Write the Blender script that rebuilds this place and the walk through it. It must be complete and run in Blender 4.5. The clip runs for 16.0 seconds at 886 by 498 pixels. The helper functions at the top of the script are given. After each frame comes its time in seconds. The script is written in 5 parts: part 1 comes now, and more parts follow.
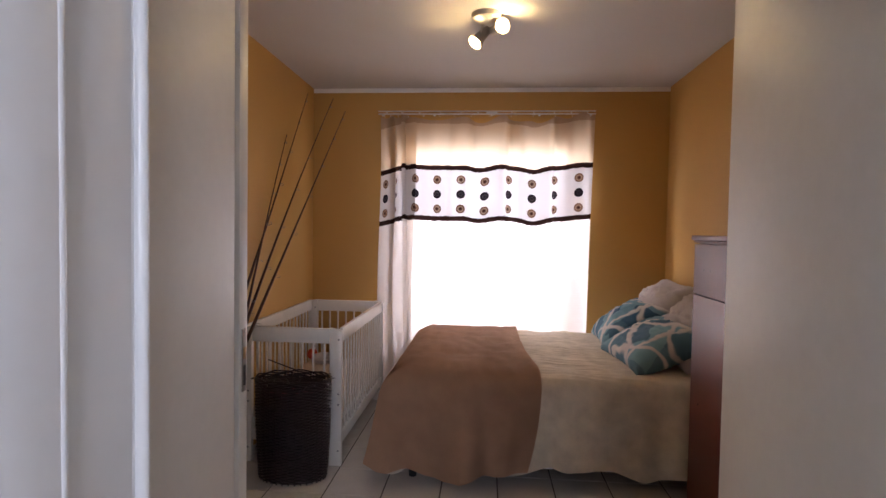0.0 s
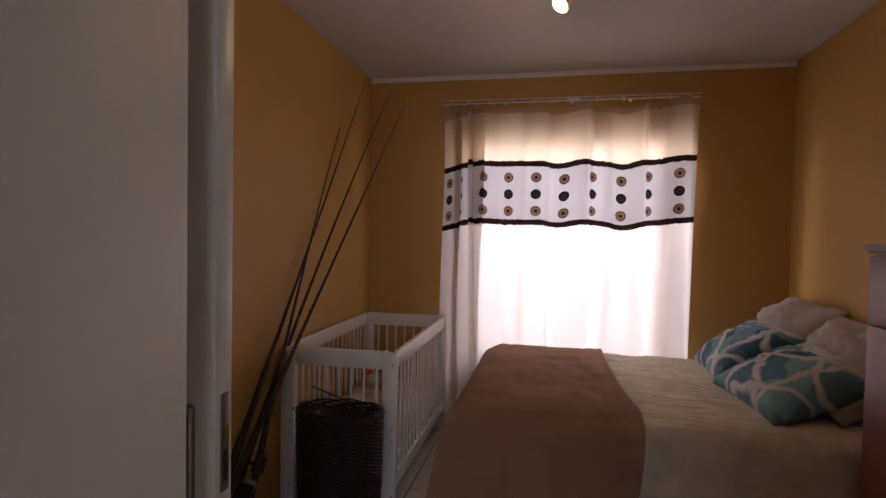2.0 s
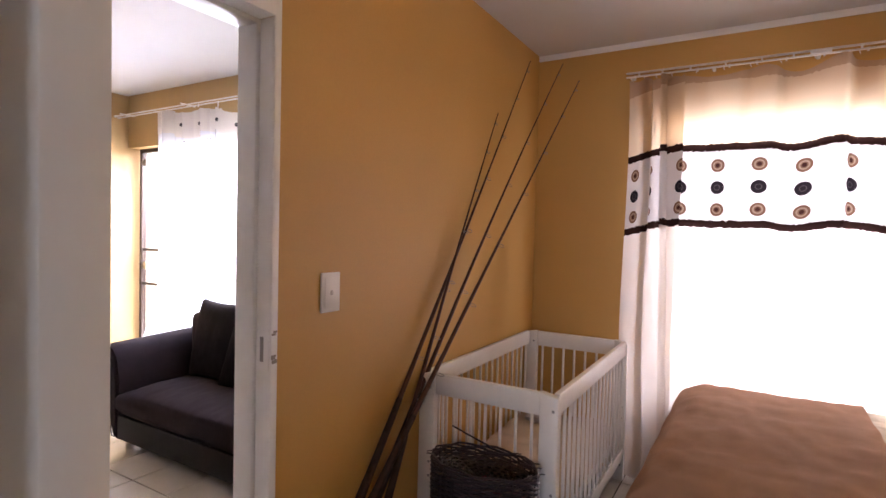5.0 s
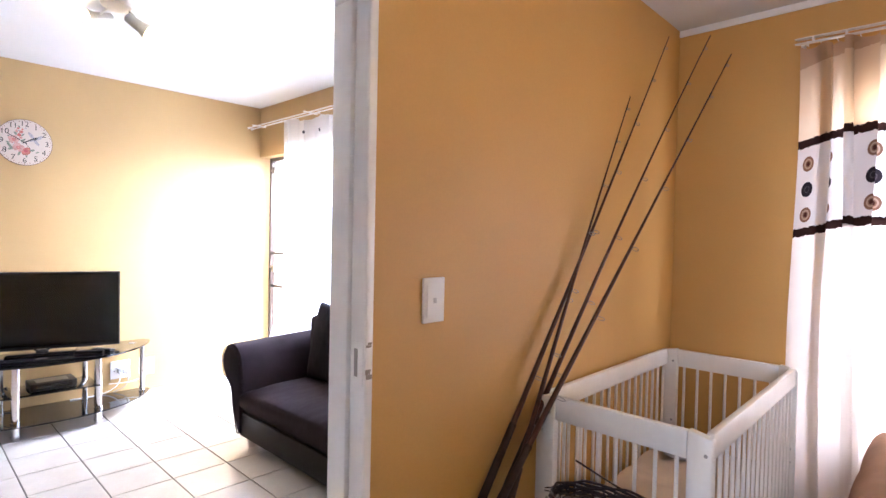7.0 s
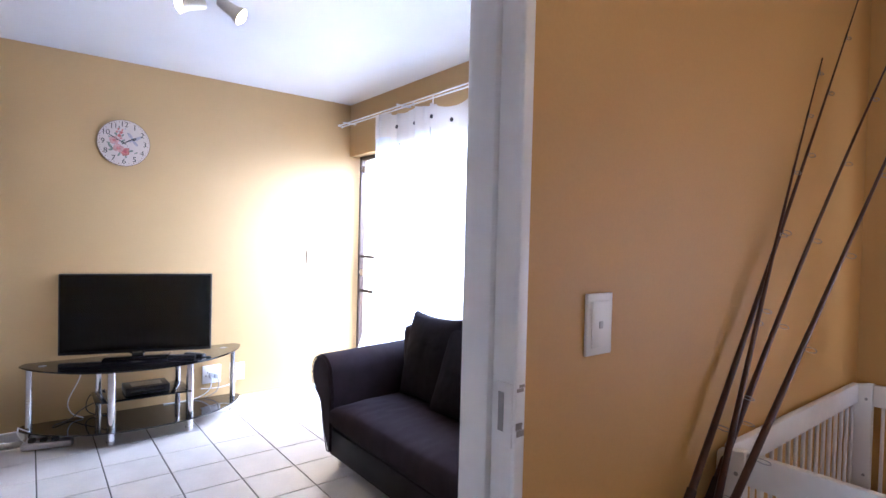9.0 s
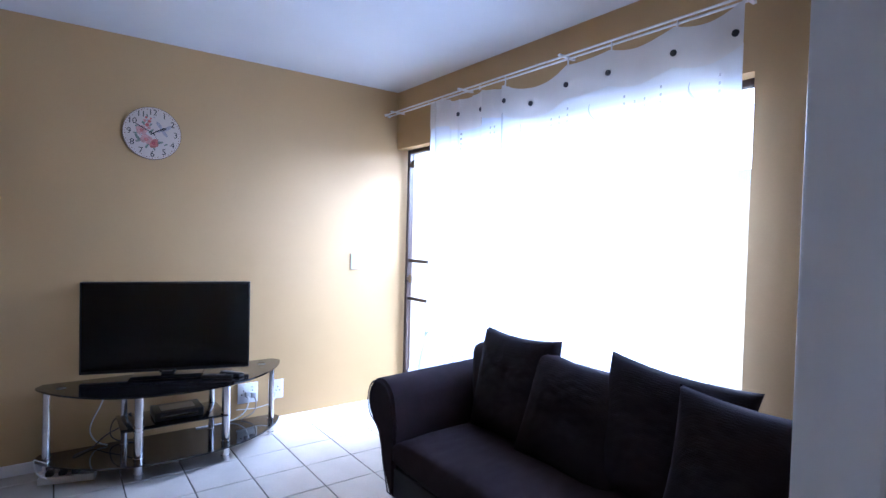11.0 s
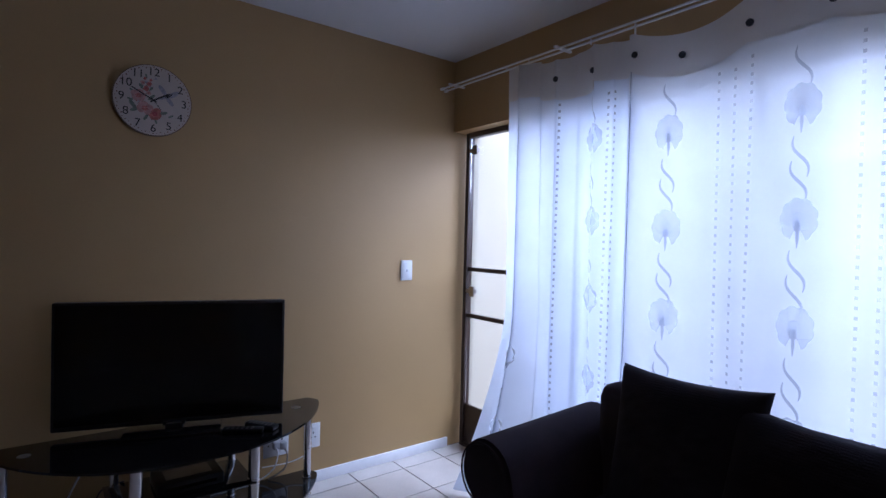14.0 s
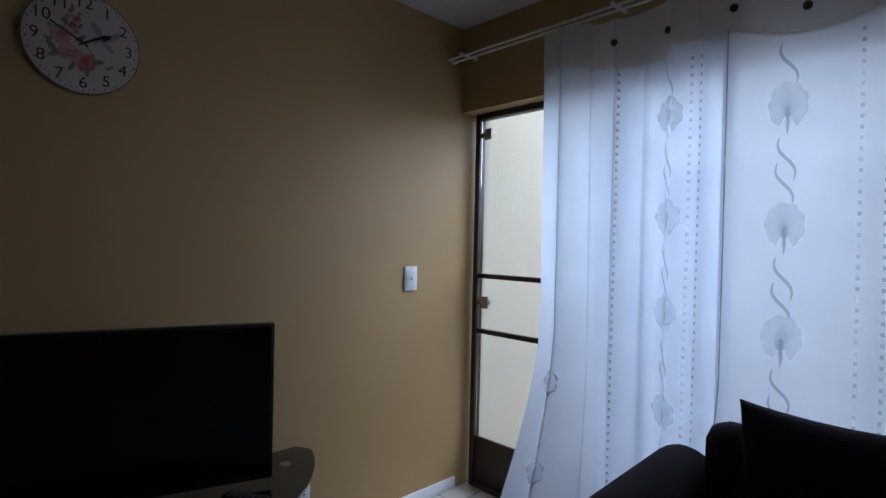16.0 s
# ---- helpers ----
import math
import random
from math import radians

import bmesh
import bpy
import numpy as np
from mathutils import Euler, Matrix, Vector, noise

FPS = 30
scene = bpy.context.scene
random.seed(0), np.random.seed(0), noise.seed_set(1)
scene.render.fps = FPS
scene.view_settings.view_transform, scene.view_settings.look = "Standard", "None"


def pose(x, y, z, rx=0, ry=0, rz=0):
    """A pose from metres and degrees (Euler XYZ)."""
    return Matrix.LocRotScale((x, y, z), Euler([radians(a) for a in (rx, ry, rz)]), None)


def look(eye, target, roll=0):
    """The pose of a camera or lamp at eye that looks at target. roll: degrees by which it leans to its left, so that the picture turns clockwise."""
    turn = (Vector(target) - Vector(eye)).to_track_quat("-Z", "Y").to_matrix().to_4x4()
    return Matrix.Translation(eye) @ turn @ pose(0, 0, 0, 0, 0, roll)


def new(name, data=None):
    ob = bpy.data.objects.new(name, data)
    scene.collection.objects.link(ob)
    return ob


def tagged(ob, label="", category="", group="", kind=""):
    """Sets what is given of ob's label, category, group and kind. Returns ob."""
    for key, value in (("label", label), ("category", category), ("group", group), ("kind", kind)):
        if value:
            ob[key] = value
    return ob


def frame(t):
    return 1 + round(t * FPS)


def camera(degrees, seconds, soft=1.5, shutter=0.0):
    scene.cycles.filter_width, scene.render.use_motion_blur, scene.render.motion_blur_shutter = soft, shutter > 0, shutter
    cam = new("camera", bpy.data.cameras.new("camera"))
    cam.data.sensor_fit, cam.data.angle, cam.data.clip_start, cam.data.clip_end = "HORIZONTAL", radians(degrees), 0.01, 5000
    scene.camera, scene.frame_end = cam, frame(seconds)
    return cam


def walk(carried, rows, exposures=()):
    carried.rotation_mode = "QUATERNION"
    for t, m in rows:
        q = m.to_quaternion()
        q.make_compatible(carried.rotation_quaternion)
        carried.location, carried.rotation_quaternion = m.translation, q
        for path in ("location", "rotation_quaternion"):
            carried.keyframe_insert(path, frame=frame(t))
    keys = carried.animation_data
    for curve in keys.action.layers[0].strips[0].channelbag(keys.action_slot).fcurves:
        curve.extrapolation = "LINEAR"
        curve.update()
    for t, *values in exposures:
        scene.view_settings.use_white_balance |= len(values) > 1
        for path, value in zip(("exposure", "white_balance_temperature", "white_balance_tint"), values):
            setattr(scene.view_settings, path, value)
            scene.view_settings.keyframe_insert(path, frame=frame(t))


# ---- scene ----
cam = camera(80.0, 16.0)
# seconds, place, turn
PATH = [
    (0.0, 0.011, 0.007, 1.366, 88.06, -0.93, 4.62),
    (0.5, 0.004, 0.141, 1.369, 88.06, -0.97, 6.18),
    (1.0, -0.014, 0.276, 1.370, 88.23, -0.98, 7.79),
    (1.5, -0.038, 0.384, 1.372, 88.27, -0.96, 9.66),
    (2.0, -0.080, 0.515, 1.373, 88.40, -1.05, 11.61),
    (2.5, -0.103, 0.627, 1.378, 88.53, -1.06, 14.23),
    (3.0, -0.104, 0.710, 1.384, 88.47, -1.02, 17.41),
    (3.5, -0.143, 0.815, 1.374, 88.54, -1.11, 20.10),
    (4.0, -0.176, 0.913, 1.388, 88.34, -1.32, 23.10),
    (6.5, -0.251, 1.246, 1.376, 88.58, -1.20, 41.22),
    (7.0, -0.322, 1.291, 1.368, 88.60, -1.23, 43.64),
    (7.5, -0.405, 1.336, 1.372, 88.60, -1.30, 46.28),
    (8.0, -0.482, 1.363, 1.370, 88.62, -1.35, 48.44),
    (8.5, -0.593, 1.389, 1.356, 88.70, -1.35, 50.24),
    (9.0, -0.730, 1.435, 1.355, 88.82, -1.43, 51.98),
    (11.5, -1.478, 1.489, 1.391, 88.52, -1.63, 53.97),
    (12.0, -1.642, 1.539, 1.395, 88.53, -1.73, 54.38),
    (12.5, -1.780, 1.561, 1.389, 88.53, -1.66, 54.57),
    (13.0, -1.954, 1.552, 1.393, 88.63, -1.70, 54.27),
    (13.5, -2.117, 1.521, 1.383, 88.81, -1.60, 53.36),
    (14.0, -2.274, 1.538, 1.357, 89.06, -1.41, 52.59),
    (14.5, -2.456, 1.560, 1.360, 89.18, -1.53, 51.64),
    (15.0, -2.646, 1.557, 1.335, 89.76, -1.05, 49.56),
    (15.5, -2.827, 1.566, 1.367, 89.17, -1.20, 47.77),
    (16.0, -2.973, 1.599, 1.349, 89.35, -1.28, 45.83),
]
# seconds, stops, kelvin, tint
EXPOSURES = [
    (0.0, 2.25, 6450, 25), (0.5, 2.07, 6550, 27), (1.0, 1.82, 6700, 29), (1.5, 1.6, 6800, 30), (2.0, 1.38, 6750, 30), (2.5, 1.42, 6750, 30), (3.0, 1.62, 6750, 30), (3.5, 1.98, 6800, 31), (4.0, 2.2, 6850, 31),
    (6.5, 3.47, 6000, 21), (7.0, 3.52, 5880, 21), (7.5, 3.46, 5750, 21), (8.0, 3.36, 5620, 21), (8.5, 3.22, 5450, 22), (9.0, 2.92, 5250, 22),
    (11.5, 1.55, 4600, 20), (12.0, 1.0, 4550, 20), (12.5, 0.46, 4550, 22), (13.0, 0.16, 4720, 24), (13.5, -0.02, 4850, 25), (14.0, -0.20, 5050, 25), (14.5, -0.40, 5220, 22), (15.0, -0.55, 5350, 18), (16.0, -0.92, 5400, 14)]
walk(cam, [(t, pose(x, y, z, rx, ry, rz)) for t, x, y, z, rx, ry, rz in PATH], EXPOSURES)

# ---- plan, in metres ----
CEIL = 2.52
BW, BE, BN, BS = -1.42, 1.43, 4.30, 1.095      # bedroom: west, east, north and south faces
LW, LE, LN, LS = -5.0, -1.54, 3.69, -7.0       # living room
PW, PE = -0.52, 0.485                          # passage
DY0, DY1 = 1.28, 2.145                         # doorway between the rooms
WX0, WX1, WZ0, WZ1 = -0.66, 0.76, 0.45, 2.06   # bedroom window
SX0, SX1, SZ1 = -4.97, -2.29, 2.065            # living-room sliding door

# ---- world and light ----
world = bpy.data.worlds.new("sky")
scene.world = world
world.use_nodes = True
wn = world.node_tree.nodes
sky = wn.new("ShaderNodeTexSky")
sky.sky_type = "NISHITA"
sky.sun_disc = False
sky.sun_elevation = radians(48)
sky.sun_rotation = radians(94)
sky.air_density, sky.dust_density = 1.0, 3.0
world.node_tree.links.new(sky.outputs[0], wn["Background"].inputs[0])
wn["Background"].inputs[1].default_value = 0.12


def lamp(name, kind, m, energy, color, **more):
    data = bpy.data.lights.new(name, kind)
    data.energy, data.color = energy, color
    for key, value in more.items():
        if key == "size":
            data.shape = "RECTANGLE"
            data.size, data.size_y = value
        elif key == "angle":
            data.angle = value
        elif key == "radius":
            data.shadow_soft_size = value
    ob = new(name, data)
    ob.matrix_world = m
    return ob


lamp("sun", "SUN", look((8, 0.1, 9), (0, 0, 0)), 2.0, (1.0, 0.95, 0.88), angle=radians(0.6))
# daylight through the two large openings, and through an added unseen window behind
lamp("bedroom_daylight", "AREA", look((0.05, 4.47, 1.25), (0.05, 0, 0.2)), 7.2, (0.93, 0.96, 1.0), size=(1.38, 1.56))
lamp("living_daylight", "AREA", look((-3.45, 5.25, 2.75), (-3.45, 3.4, 0.55)), 148, (0.85, 0.93, 1.0), size=(2.9, 2.3))
lamp("added_back_daylight", "AREA", look((0.48, -1.72, 1.55), (0.2, 0, 1.45)), 6.6, (0.72, 0.86, 1.0), size=(1.0, 0.9))

# ---- materials ----


def mat(name, color, rough=0.6, metal=0.0, vary=0.08, scale=3.0, fine=60.0, bump=0.1, spec=0.5, coat=0.0, dirt=None):
    m = bpy.data.materials.new(name)
    m.use_nodes = True
    nt = m.node_tree
    b = nt.nodes["Principled BSDF"]
    b.inputs["Roughness"].default_value = rough
    b.inputs["Metallic"].default_value = metal
    b.inputs["Specular IOR Level"].default_value = spec
    b.inputs["Coat Weight"].default_value = coat
    co = nt.nodes.new("ShaderNodeTexCoord")
    n1 = nt.nodes.new("ShaderNodeTexNoise")
    n1.inputs["Scale"].default_value = scale
    n1.inputs["Detail"].default_value = 4
    n2 = nt.nodes.new("ShaderNodeTexNoise")
    n2.inputs["Scale"].default_value = fine
    n2.inputs["Detail"].default_value = 3
    nt.links.new(co.outputs["Object"], n1.inputs["Vector"])
    nt.links.new(co.outputs["Object"], n2.inputs["Vector"])
    add = nt.nodes.new("ShaderNodeMath")
    add.operation = "MULTIPLY_ADD"
    nt.links.new(n2.outputs[0], add.inputs[0])
    add.inputs[1].default_value = 0.45
    nt.links.new(n1.outputs[0], add.inputs[2])
    ramp = nt.nodes.new("ShaderNodeValToRGB")
    ramp.color_ramp.elements[0].position, ramp.color_ramp.elements[1].position = 0.45, 1.0
    lo = dirt if dirt else [c * (1 - vary) for c in color]
    ramp.color_ramp.elements[0].color = (*lo, 1)
    ramp.color_ramp.elements[1].color = (*[min(1, c * (1 + vary)) for c in color], 1)
    nt.links.new(add.outputs[0], ramp.inputs[0])
    nt.links.new(ramp.outputs[0], b.inputs["Base Color"])
    if bump:
        bp = nt.nodes.new("ShaderNodeBump")
        bp.inputs["Strength"].default_value = bump
        bp.inputs["Distance"].default_value = 0.004
        nt.links.new(n2.outputs[0], bp.inputs["Height"])
        nt.links.new(bp.outputs[0], b.inputs["Normal"])
    return m


def grid_bump(m, sx, sy, strength, dist=0.002):
    """A woven relief for a cloth."""
    nt = m.node_tree
    b = nt.nodes["Principled BSDF"]
    co = nt.nodes.new("ShaderNodeTexCoord")
    mp = nt.nodes.new("ShaderNodeMapping")
    mp.inputs["Scale"].default_value = (sx, sy, sx)
    ck = nt.nodes.new("ShaderNodeTexVoronoi")
    ck.inputs["Scale"].default_value = 1.0
    ck.inputs["Randomness"].default_value = 0.35
    bp = nt.nodes.new("ShaderNodeBump")
    bp.inputs["Strength"].default_value = strength
    bp.inputs["Distance"].default_value = dist
    nt.links.new(co.outputs["Object"], mp.inputs["Vector"])
    nt.links.new(mp.outputs[0], ck.inputs["Vector"])
    nt.links.new(ck.outputs["Distance"], bp.inputs["Height"])
    nt.links.new(bp.outputs[0], b.inputs["Normal"])
    return m


def cloth(name, color, translucent, clear, weave=400.0):
    """Thin cloth: part of the light is scattered through it, part passes between its threads."""
    m = bpy.data.materials.new(name)
    m.use_nodes = True
    nt = m.node_tree
    out = nt.nodes["Material Output"]
    nt.nodes.remove(nt.nodes["Principled BSDF"])
    dif = nt.nodes.new("ShaderNodeBsdfDiffuse")
    tra = nt.nodes.new("ShaderNodeBsdfTranslucent")
    trp = nt.nodes.new("ShaderNodeBsdfTransparent")
    m1 = nt.nodes.new("ShaderNodeMixShader")
    m2 = nt.nodes.new("ShaderNodeMixShader")
    m1.inputs[0].default_value = translucent
    m2.inputs[0].default_value = clear
    nt.links.new(dif.outputs[0], m1.inputs[1])
    nt.links.new(tra.outputs[0], m1.inputs[2])
    nt.links.new(m1.outputs[0], m2.inputs[1])
    nt.links.new(trp.outputs[0], m2.inputs[2])
    nt.links.new(m2.outputs[0], out.inputs[0])
    co = nt.nodes.new("ShaderNodeTexCoord")
    n1 = nt.nodes.new("ShaderNodeTexNoise")
    n1.inputs["Scale"].default_value = 6.0
    n1.inputs["Detail"].default_value = 6
    nt.links.new(co.outputs["Object"], n1.inputs["Vector"])
    ramp = nt.nodes.new("ShaderNodeValToRGB")
    ramp.color_ramp.elements[0].position, ramp.color_ramp.elements[1].position = 0.3, 0.7
    ramp.color_ramp.elements[0].color = (*[c * 0.93 for c in color], 1)
    ramp.color_ramp.elements[1].color = (*color, 1)
    nt.links.new(n1.outputs[0], ramp.inputs[0])
    for s in (dif, tra):
        nt.links.new(ramp.outputs[0], s.inputs[0])
    wv = nt.nodes.new("ShaderNodeTexNoise")
    wv.inputs["Scale"].default_value = weave
    nt.links.new(co.outputs["Object"], wv.inputs["Vector"])
    bp = nt.nodes.new("ShaderNodeBump")
    bp.inputs["Strength"].default_value = 0.15
    bp.inputs["Distance"].default_value = 0.001
    nt.links.new(wv.outputs[0], bp.inputs["Height"])
    nt.links.new(bp.outputs[0], dif.inputs["Normal"])
    return m


def glass(name, color=(1, 1, 1), rough=0.0, dark=False):
    m = bpy.data.materials.new(name)
    m.use_nodes = True
    b = m.node_tree.nodes["Principled BSDF"]
    b.inputs["Base Color"].default_value = (*color, 1)
    b.inputs["Roughness"].default_value = rough
    b.inputs["Transmission Weight"].default_value = 0.0 if dark else 1.0
    b.inputs["IOR"].default_value = 1.45
    return m


def glow(name, color, strength):
    m = bpy.data.materials.new(name)
    m.use_nodes = True
    b = m.node_tree.nodes["Principled BSDF"]
    b.inputs["Base Color"].default_value = (0.9, 0.9, 0.9, 1)
    b.inputs["Emission Color"].default_value = (*color, 1)
    b.inputs["Emission Strength"].default_value = strength
    return m


M_BWALL = mat("ochre_wall_paint", (0.56, 0.318, 0.085), 0.55, vary=0.05, scale=1.5, fine=120, bump=0.12)
M_LWALL = mat("cream_wall_paint", (0.475, 0.312, 0.130), 0.55, vary=0.05, scale=1.5, fine=120, bump=0.12)
M_ENAMEL = mat("white_enamel_paint", (0.84, 0.84, 0.84), 0.28, vary=0.05, scale=4, fine=25, bump=0.06)
M_PASSAGE = mat("offwhite_passage_paint", (0.79, 0.76, 0.71), 0.45, vary=0.05, scale=2, fine=40, bump=0.05)
M_DOOR = mat("cream_door_enamel", (0.74, 0.71, 0.65), 0.35, vary=0.06, scale=3, fine=30, bump=0.06)
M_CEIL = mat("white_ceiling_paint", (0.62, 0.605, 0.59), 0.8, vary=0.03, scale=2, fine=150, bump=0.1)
M_TILE = mat("cream_floor_tile", (0.66, 0.61, 0.55), 0.18, vary=0.09, scale=5, fine=90, bump=0.02)
M_GROUT = mat("dark_grout", (0.085, 0.072, 0.060), 0.9, vary=0.2, scale=9, bump=0.4)
M_GROUND = mat("paving_outside", (0.42, 0.40, 0.36), 0.9, vary=0.15, scale=2, bump=0.3)
M_PATIO = mat("cream_outside_plaster", (0.60, 0.57, 0.45), 0.9, vary=0.04, scale=6, fine=90, bump=0.5)
M_WHITE = mat("white_plastic", (0.80, 0.80, 0.80), 0.3, vary=0.02, bump=0)
M_CRIB = mat("white_crib_lacquer", (0.78, 0.75, 0.70), 0.35, vary=0.05, scale=6, fine=40, bump=0.04)
M_BOLT = mat("steel_bolt", (0.35, 0.34, 0.33), 0.35, metal=1, vary=0.1, bump=0)
M_CHROME = mat("chrome", (0.80, 0.80, 0.82), 0.08, metal=1, vary=0.03, bump=0)
M_BRUSHED = mat("worn_steel", (0.34, 0.31, 0.28), 0.38, metal=1, vary=0.15, scale=20, bump=0.05)
M_BLACK = mat("black_plastic", (0.012, 0.012, 0.013), 0.35, vary=0.1, bump=0.02)
M_BGLASS = mat("black_glass", (0.010, 0.009, 0.010), 0.05, vary=0.1, bump=0, coat=0.5)
M_SCREEN = mat("tv_screen", (0.006, 0.006, 0.007), 0.14, vary=0.1, bump=0)
M_SOFA = grid_bump(mat("dark_plum_upholstery", (0.032, 0.021, 0.027), 0.9, vary=0.2, scale=10, fine=300, bump=0, spec=0.2), 150, 150, 0.30)
M_SOFAB = grid_bump(mat("dark_woven_cushion_cloth", (0.016, 0.011, 0.016), 0.9, vary=0.2, scale=10, fine=300, bump=0, spec=0.2), 140, 140, 0.35)
M_LEATHER = mat("dark_leatherette", (0.020, 0.016, 0.019), 0.55, vary=0.15, scale=8, fine=120, bump=0.15, spec=0.25)
M_SHEET = mat("cream_bed_sheet", (0.67, 0.585, 0.46), 0.85, vary=0.17, scale=11, fine=250, bump=0.12)
M_THROW = mat("brown_throw_fleece", (0.58, 0.35, 0.22), 0.95, vary=0.10, scale=9, fine=350, bump=0.35)
M_PILLOW = mat("grey_pillow_cotton", (0.52, 0.47, 0.45), 0.85, vary=0.06, scale=12, fine=300, bump=0.15)
M_BASE = mat("dark_bed_base", (0.05, 0.04, 0.035), 0.8, vary=0.2, bump=0.2)
M_WICKER = mat("dark_wicker", (0.026, 0.017, 0.020), 0.34, vary=0.45, scale=30, fine=150, bump=0.3)
M_ROD = mat("dark_rod_blank", (0.055, 0.017, 0.011), 0.36, vary=0.4, scale=20, bump=0.02)
M_CORK = mat("brown_cork", (0.030, 0.013, 0.010), 0.7, vary=0.3, scale=60, bump=0.4)
M_MAHOG = mat("red_mahogany", (0.15, 0.034, 0.019), 0.40, vary=0.15, scale=4, fine=80, bump=0.0, coat=0.0, spec=0.4)
M_FRAMEB = mat("brown_steel_frame", (0.045, 0.025, 0.018), 0.45, vary=0.2, scale=10, bump=0.1)
M_CLOCK = mat("clock_face", (0.55, 0.46, 0.39), 0.6, vary=0.05, scale=10, bump=0.02)
M_INK = mat("black_ink", (0.02, 0.02, 0.02), 0.6, vary=0.05, bump=0)
M_ROSE = mat("rose_print", (0.44, 0.14, 0.11), 0.6, vary=0.35, scale=60, bump=0)
M_ROSE2 = mat("pale_rose_print", (0.50, 0.27, 0.23), 0.6, vary=0.25, scale=60, bump=0)
M_LEAF = mat("green_grey_print", (0.17, 0.20, 0.15), 0.6, vary=0.25, scale=60, bump=0)
M_LILAC = mat("lilac_print", (0.34, 0.31, 0.34), 0.6, vary=0.25, scale=60, bump=0)
M_GLASS = glass("window_glass")
M_BULB = glow("warm_bulb", (1.0, 0.78, 0.36), 12.0)
M_SPOT = mat("brushed_spot_can", (0.62, 0.57, 0.48), 0.38, metal=0.45, vary=0.1, bump=0.02)
M_SHEER = cloth("white_sheer", (0.78, 0.80, 0.84), 0.62, 0.03)
M_SHEER2 = cloth("folded_white_sheer", (0.76, 0.81, 0.92), 0.65, 0.04)
M_HEAD = cloth("white_heading_cloth", (0.78, 0.76, 0.76), 0.42, 0.02)
M_MOTIF = cloth("grey_embroidery", (0.60, 0.63, 0.72), 0.55, 0.38)
M_MOTIF2 = cloth("pale_grey_embroidery", (0.80, 0.83, 0.90), 0.66, 0.64)

# ---- mesh helpers ----


def box(bm, x0, x1, y0, y1, z0, z1, bevel=0.0, m=None, segments=2):
    r = bmesh.ops.create_cube(bm, size=1.0)
    vs = r["verts"]
    bmesh.ops.scale(bm, vec=(x1 - x0, y1 - y0, z1 - z0), verts=vs)
    bmesh.ops.translate(bm, vec=((x0 + x1) / 2, (y0 + y1) / 2, (z0 + z1) / 2), verts=vs)
    if bevel:
        es = list({e for v in vs for e in v.link_edges})
        r = bmesh.ops.bevel(bm, geom=es, offset=bevel, segments=segments, affect="EDGES", profile=0.5)
        vs = list({v for f in r["faces"] for v in f.verts} | {v for v in vs if v.is_valid})
    if m is not None:
        bmesh.ops.transform(bm, matrix=m, verts=vs)
    return vs


def cyl(bm, p, q, r0, r1=None, n=16, caps=True):
    p, q = Vector(p), Vector(q)
    d = q - p
    m = Matrix.Translation((p + q) / 2) @ d.to_track_quat("Z", "Y").to_matrix().to_4x4()
    return bmesh.ops.create_cone(bm, cap_ends=caps, segments=n, radius1=r0, radius2=r0 if r1 is None else r1, depth=d.length, matrix=m)["verts"]


def tube(bm, pts, r, n=8, closed=False):
    """A round tube along points; r is a number or one radius for each point."""
    pts = [Vector(p) for p in pts]
    rings = []
    for i, p in enumerate(pts):
        a = pts[i - 1] if (i or closed) else p
        b = pts[(i + 1) % len(pts)] if (i < len(pts) - 1 or closed) else p
        t = (b - a).normalized()
        s = t.cross(Vector((0, 0, 1)))
        s = s.normalized() if s.length > 1e-4 else Vector((1, 0, 0))
        u = s.cross(t)
        rr = r[i] if isinstance(r, (list, tuple)) else r
        rings.append([bm.verts.new(p + rr * (math.cos(k * 2 * math.pi / n) * s + math.sin(k * 2 * math.pi / n) * u)) for k in range(n)])
    pairs = list(zip(rings, rings[1:])) + ([(rings[-1], rings[0])] if closed else [])
    for a, b in pairs:
        for k in range(n):
            bm.faces.new((a[k], a[(k + 1) % n], b[(k + 1) % n], b[k]))
    if not closed:
        bm.faces.new(rings[0])
        bm.faces.new(list(reversed(rings[-1])))


def spin(bm, prof, center=(0, 0, 0), n=32, sx=1.0, sy=1.0):
    """A turned shape about z from (radius, height) pairs."""
    rings = []
    for r, z in prof:
        rings.append([bm.verts.new((center[0] + sx * r * math.cos(k * 2 * math.pi / n), center[1] + sy * r * math.sin(k * 2 * math.pi / n), center[2] + z)) for k in range(n)])
    for a, b in zip(rings, rings[1:]):
        for k in range(n):
            bm.faces.new((a[k], a[(k + 1) % n], b[(k + 1) % n], b[k]))
    bm.faces.new(list(reversed(rings[0])))
    bm.faces.new(rings[-1])


def prism(bm, outline, z0, z1, bevel=0.0):
    """An upright slab from an outline in x and y."""
    lo = [bm.verts.new((x, y, z0)) for x, y in outline]
    hi = [bm.verts.new((x, y, z1)) for x, y in outline]
    n = len(lo)
    bm.faces.new(list(reversed(lo)))
    top = bm.faces.new(hi)
    for k in range(n):
        bm.faces.new((lo[k], lo[(k + 1) % n], hi[(k + 1) % n], hi[k]))
    if bevel:
        bmesh.ops.bevel(bm, geom=list(top.edges), offset=bevel, segments=2, affect="EDGES")


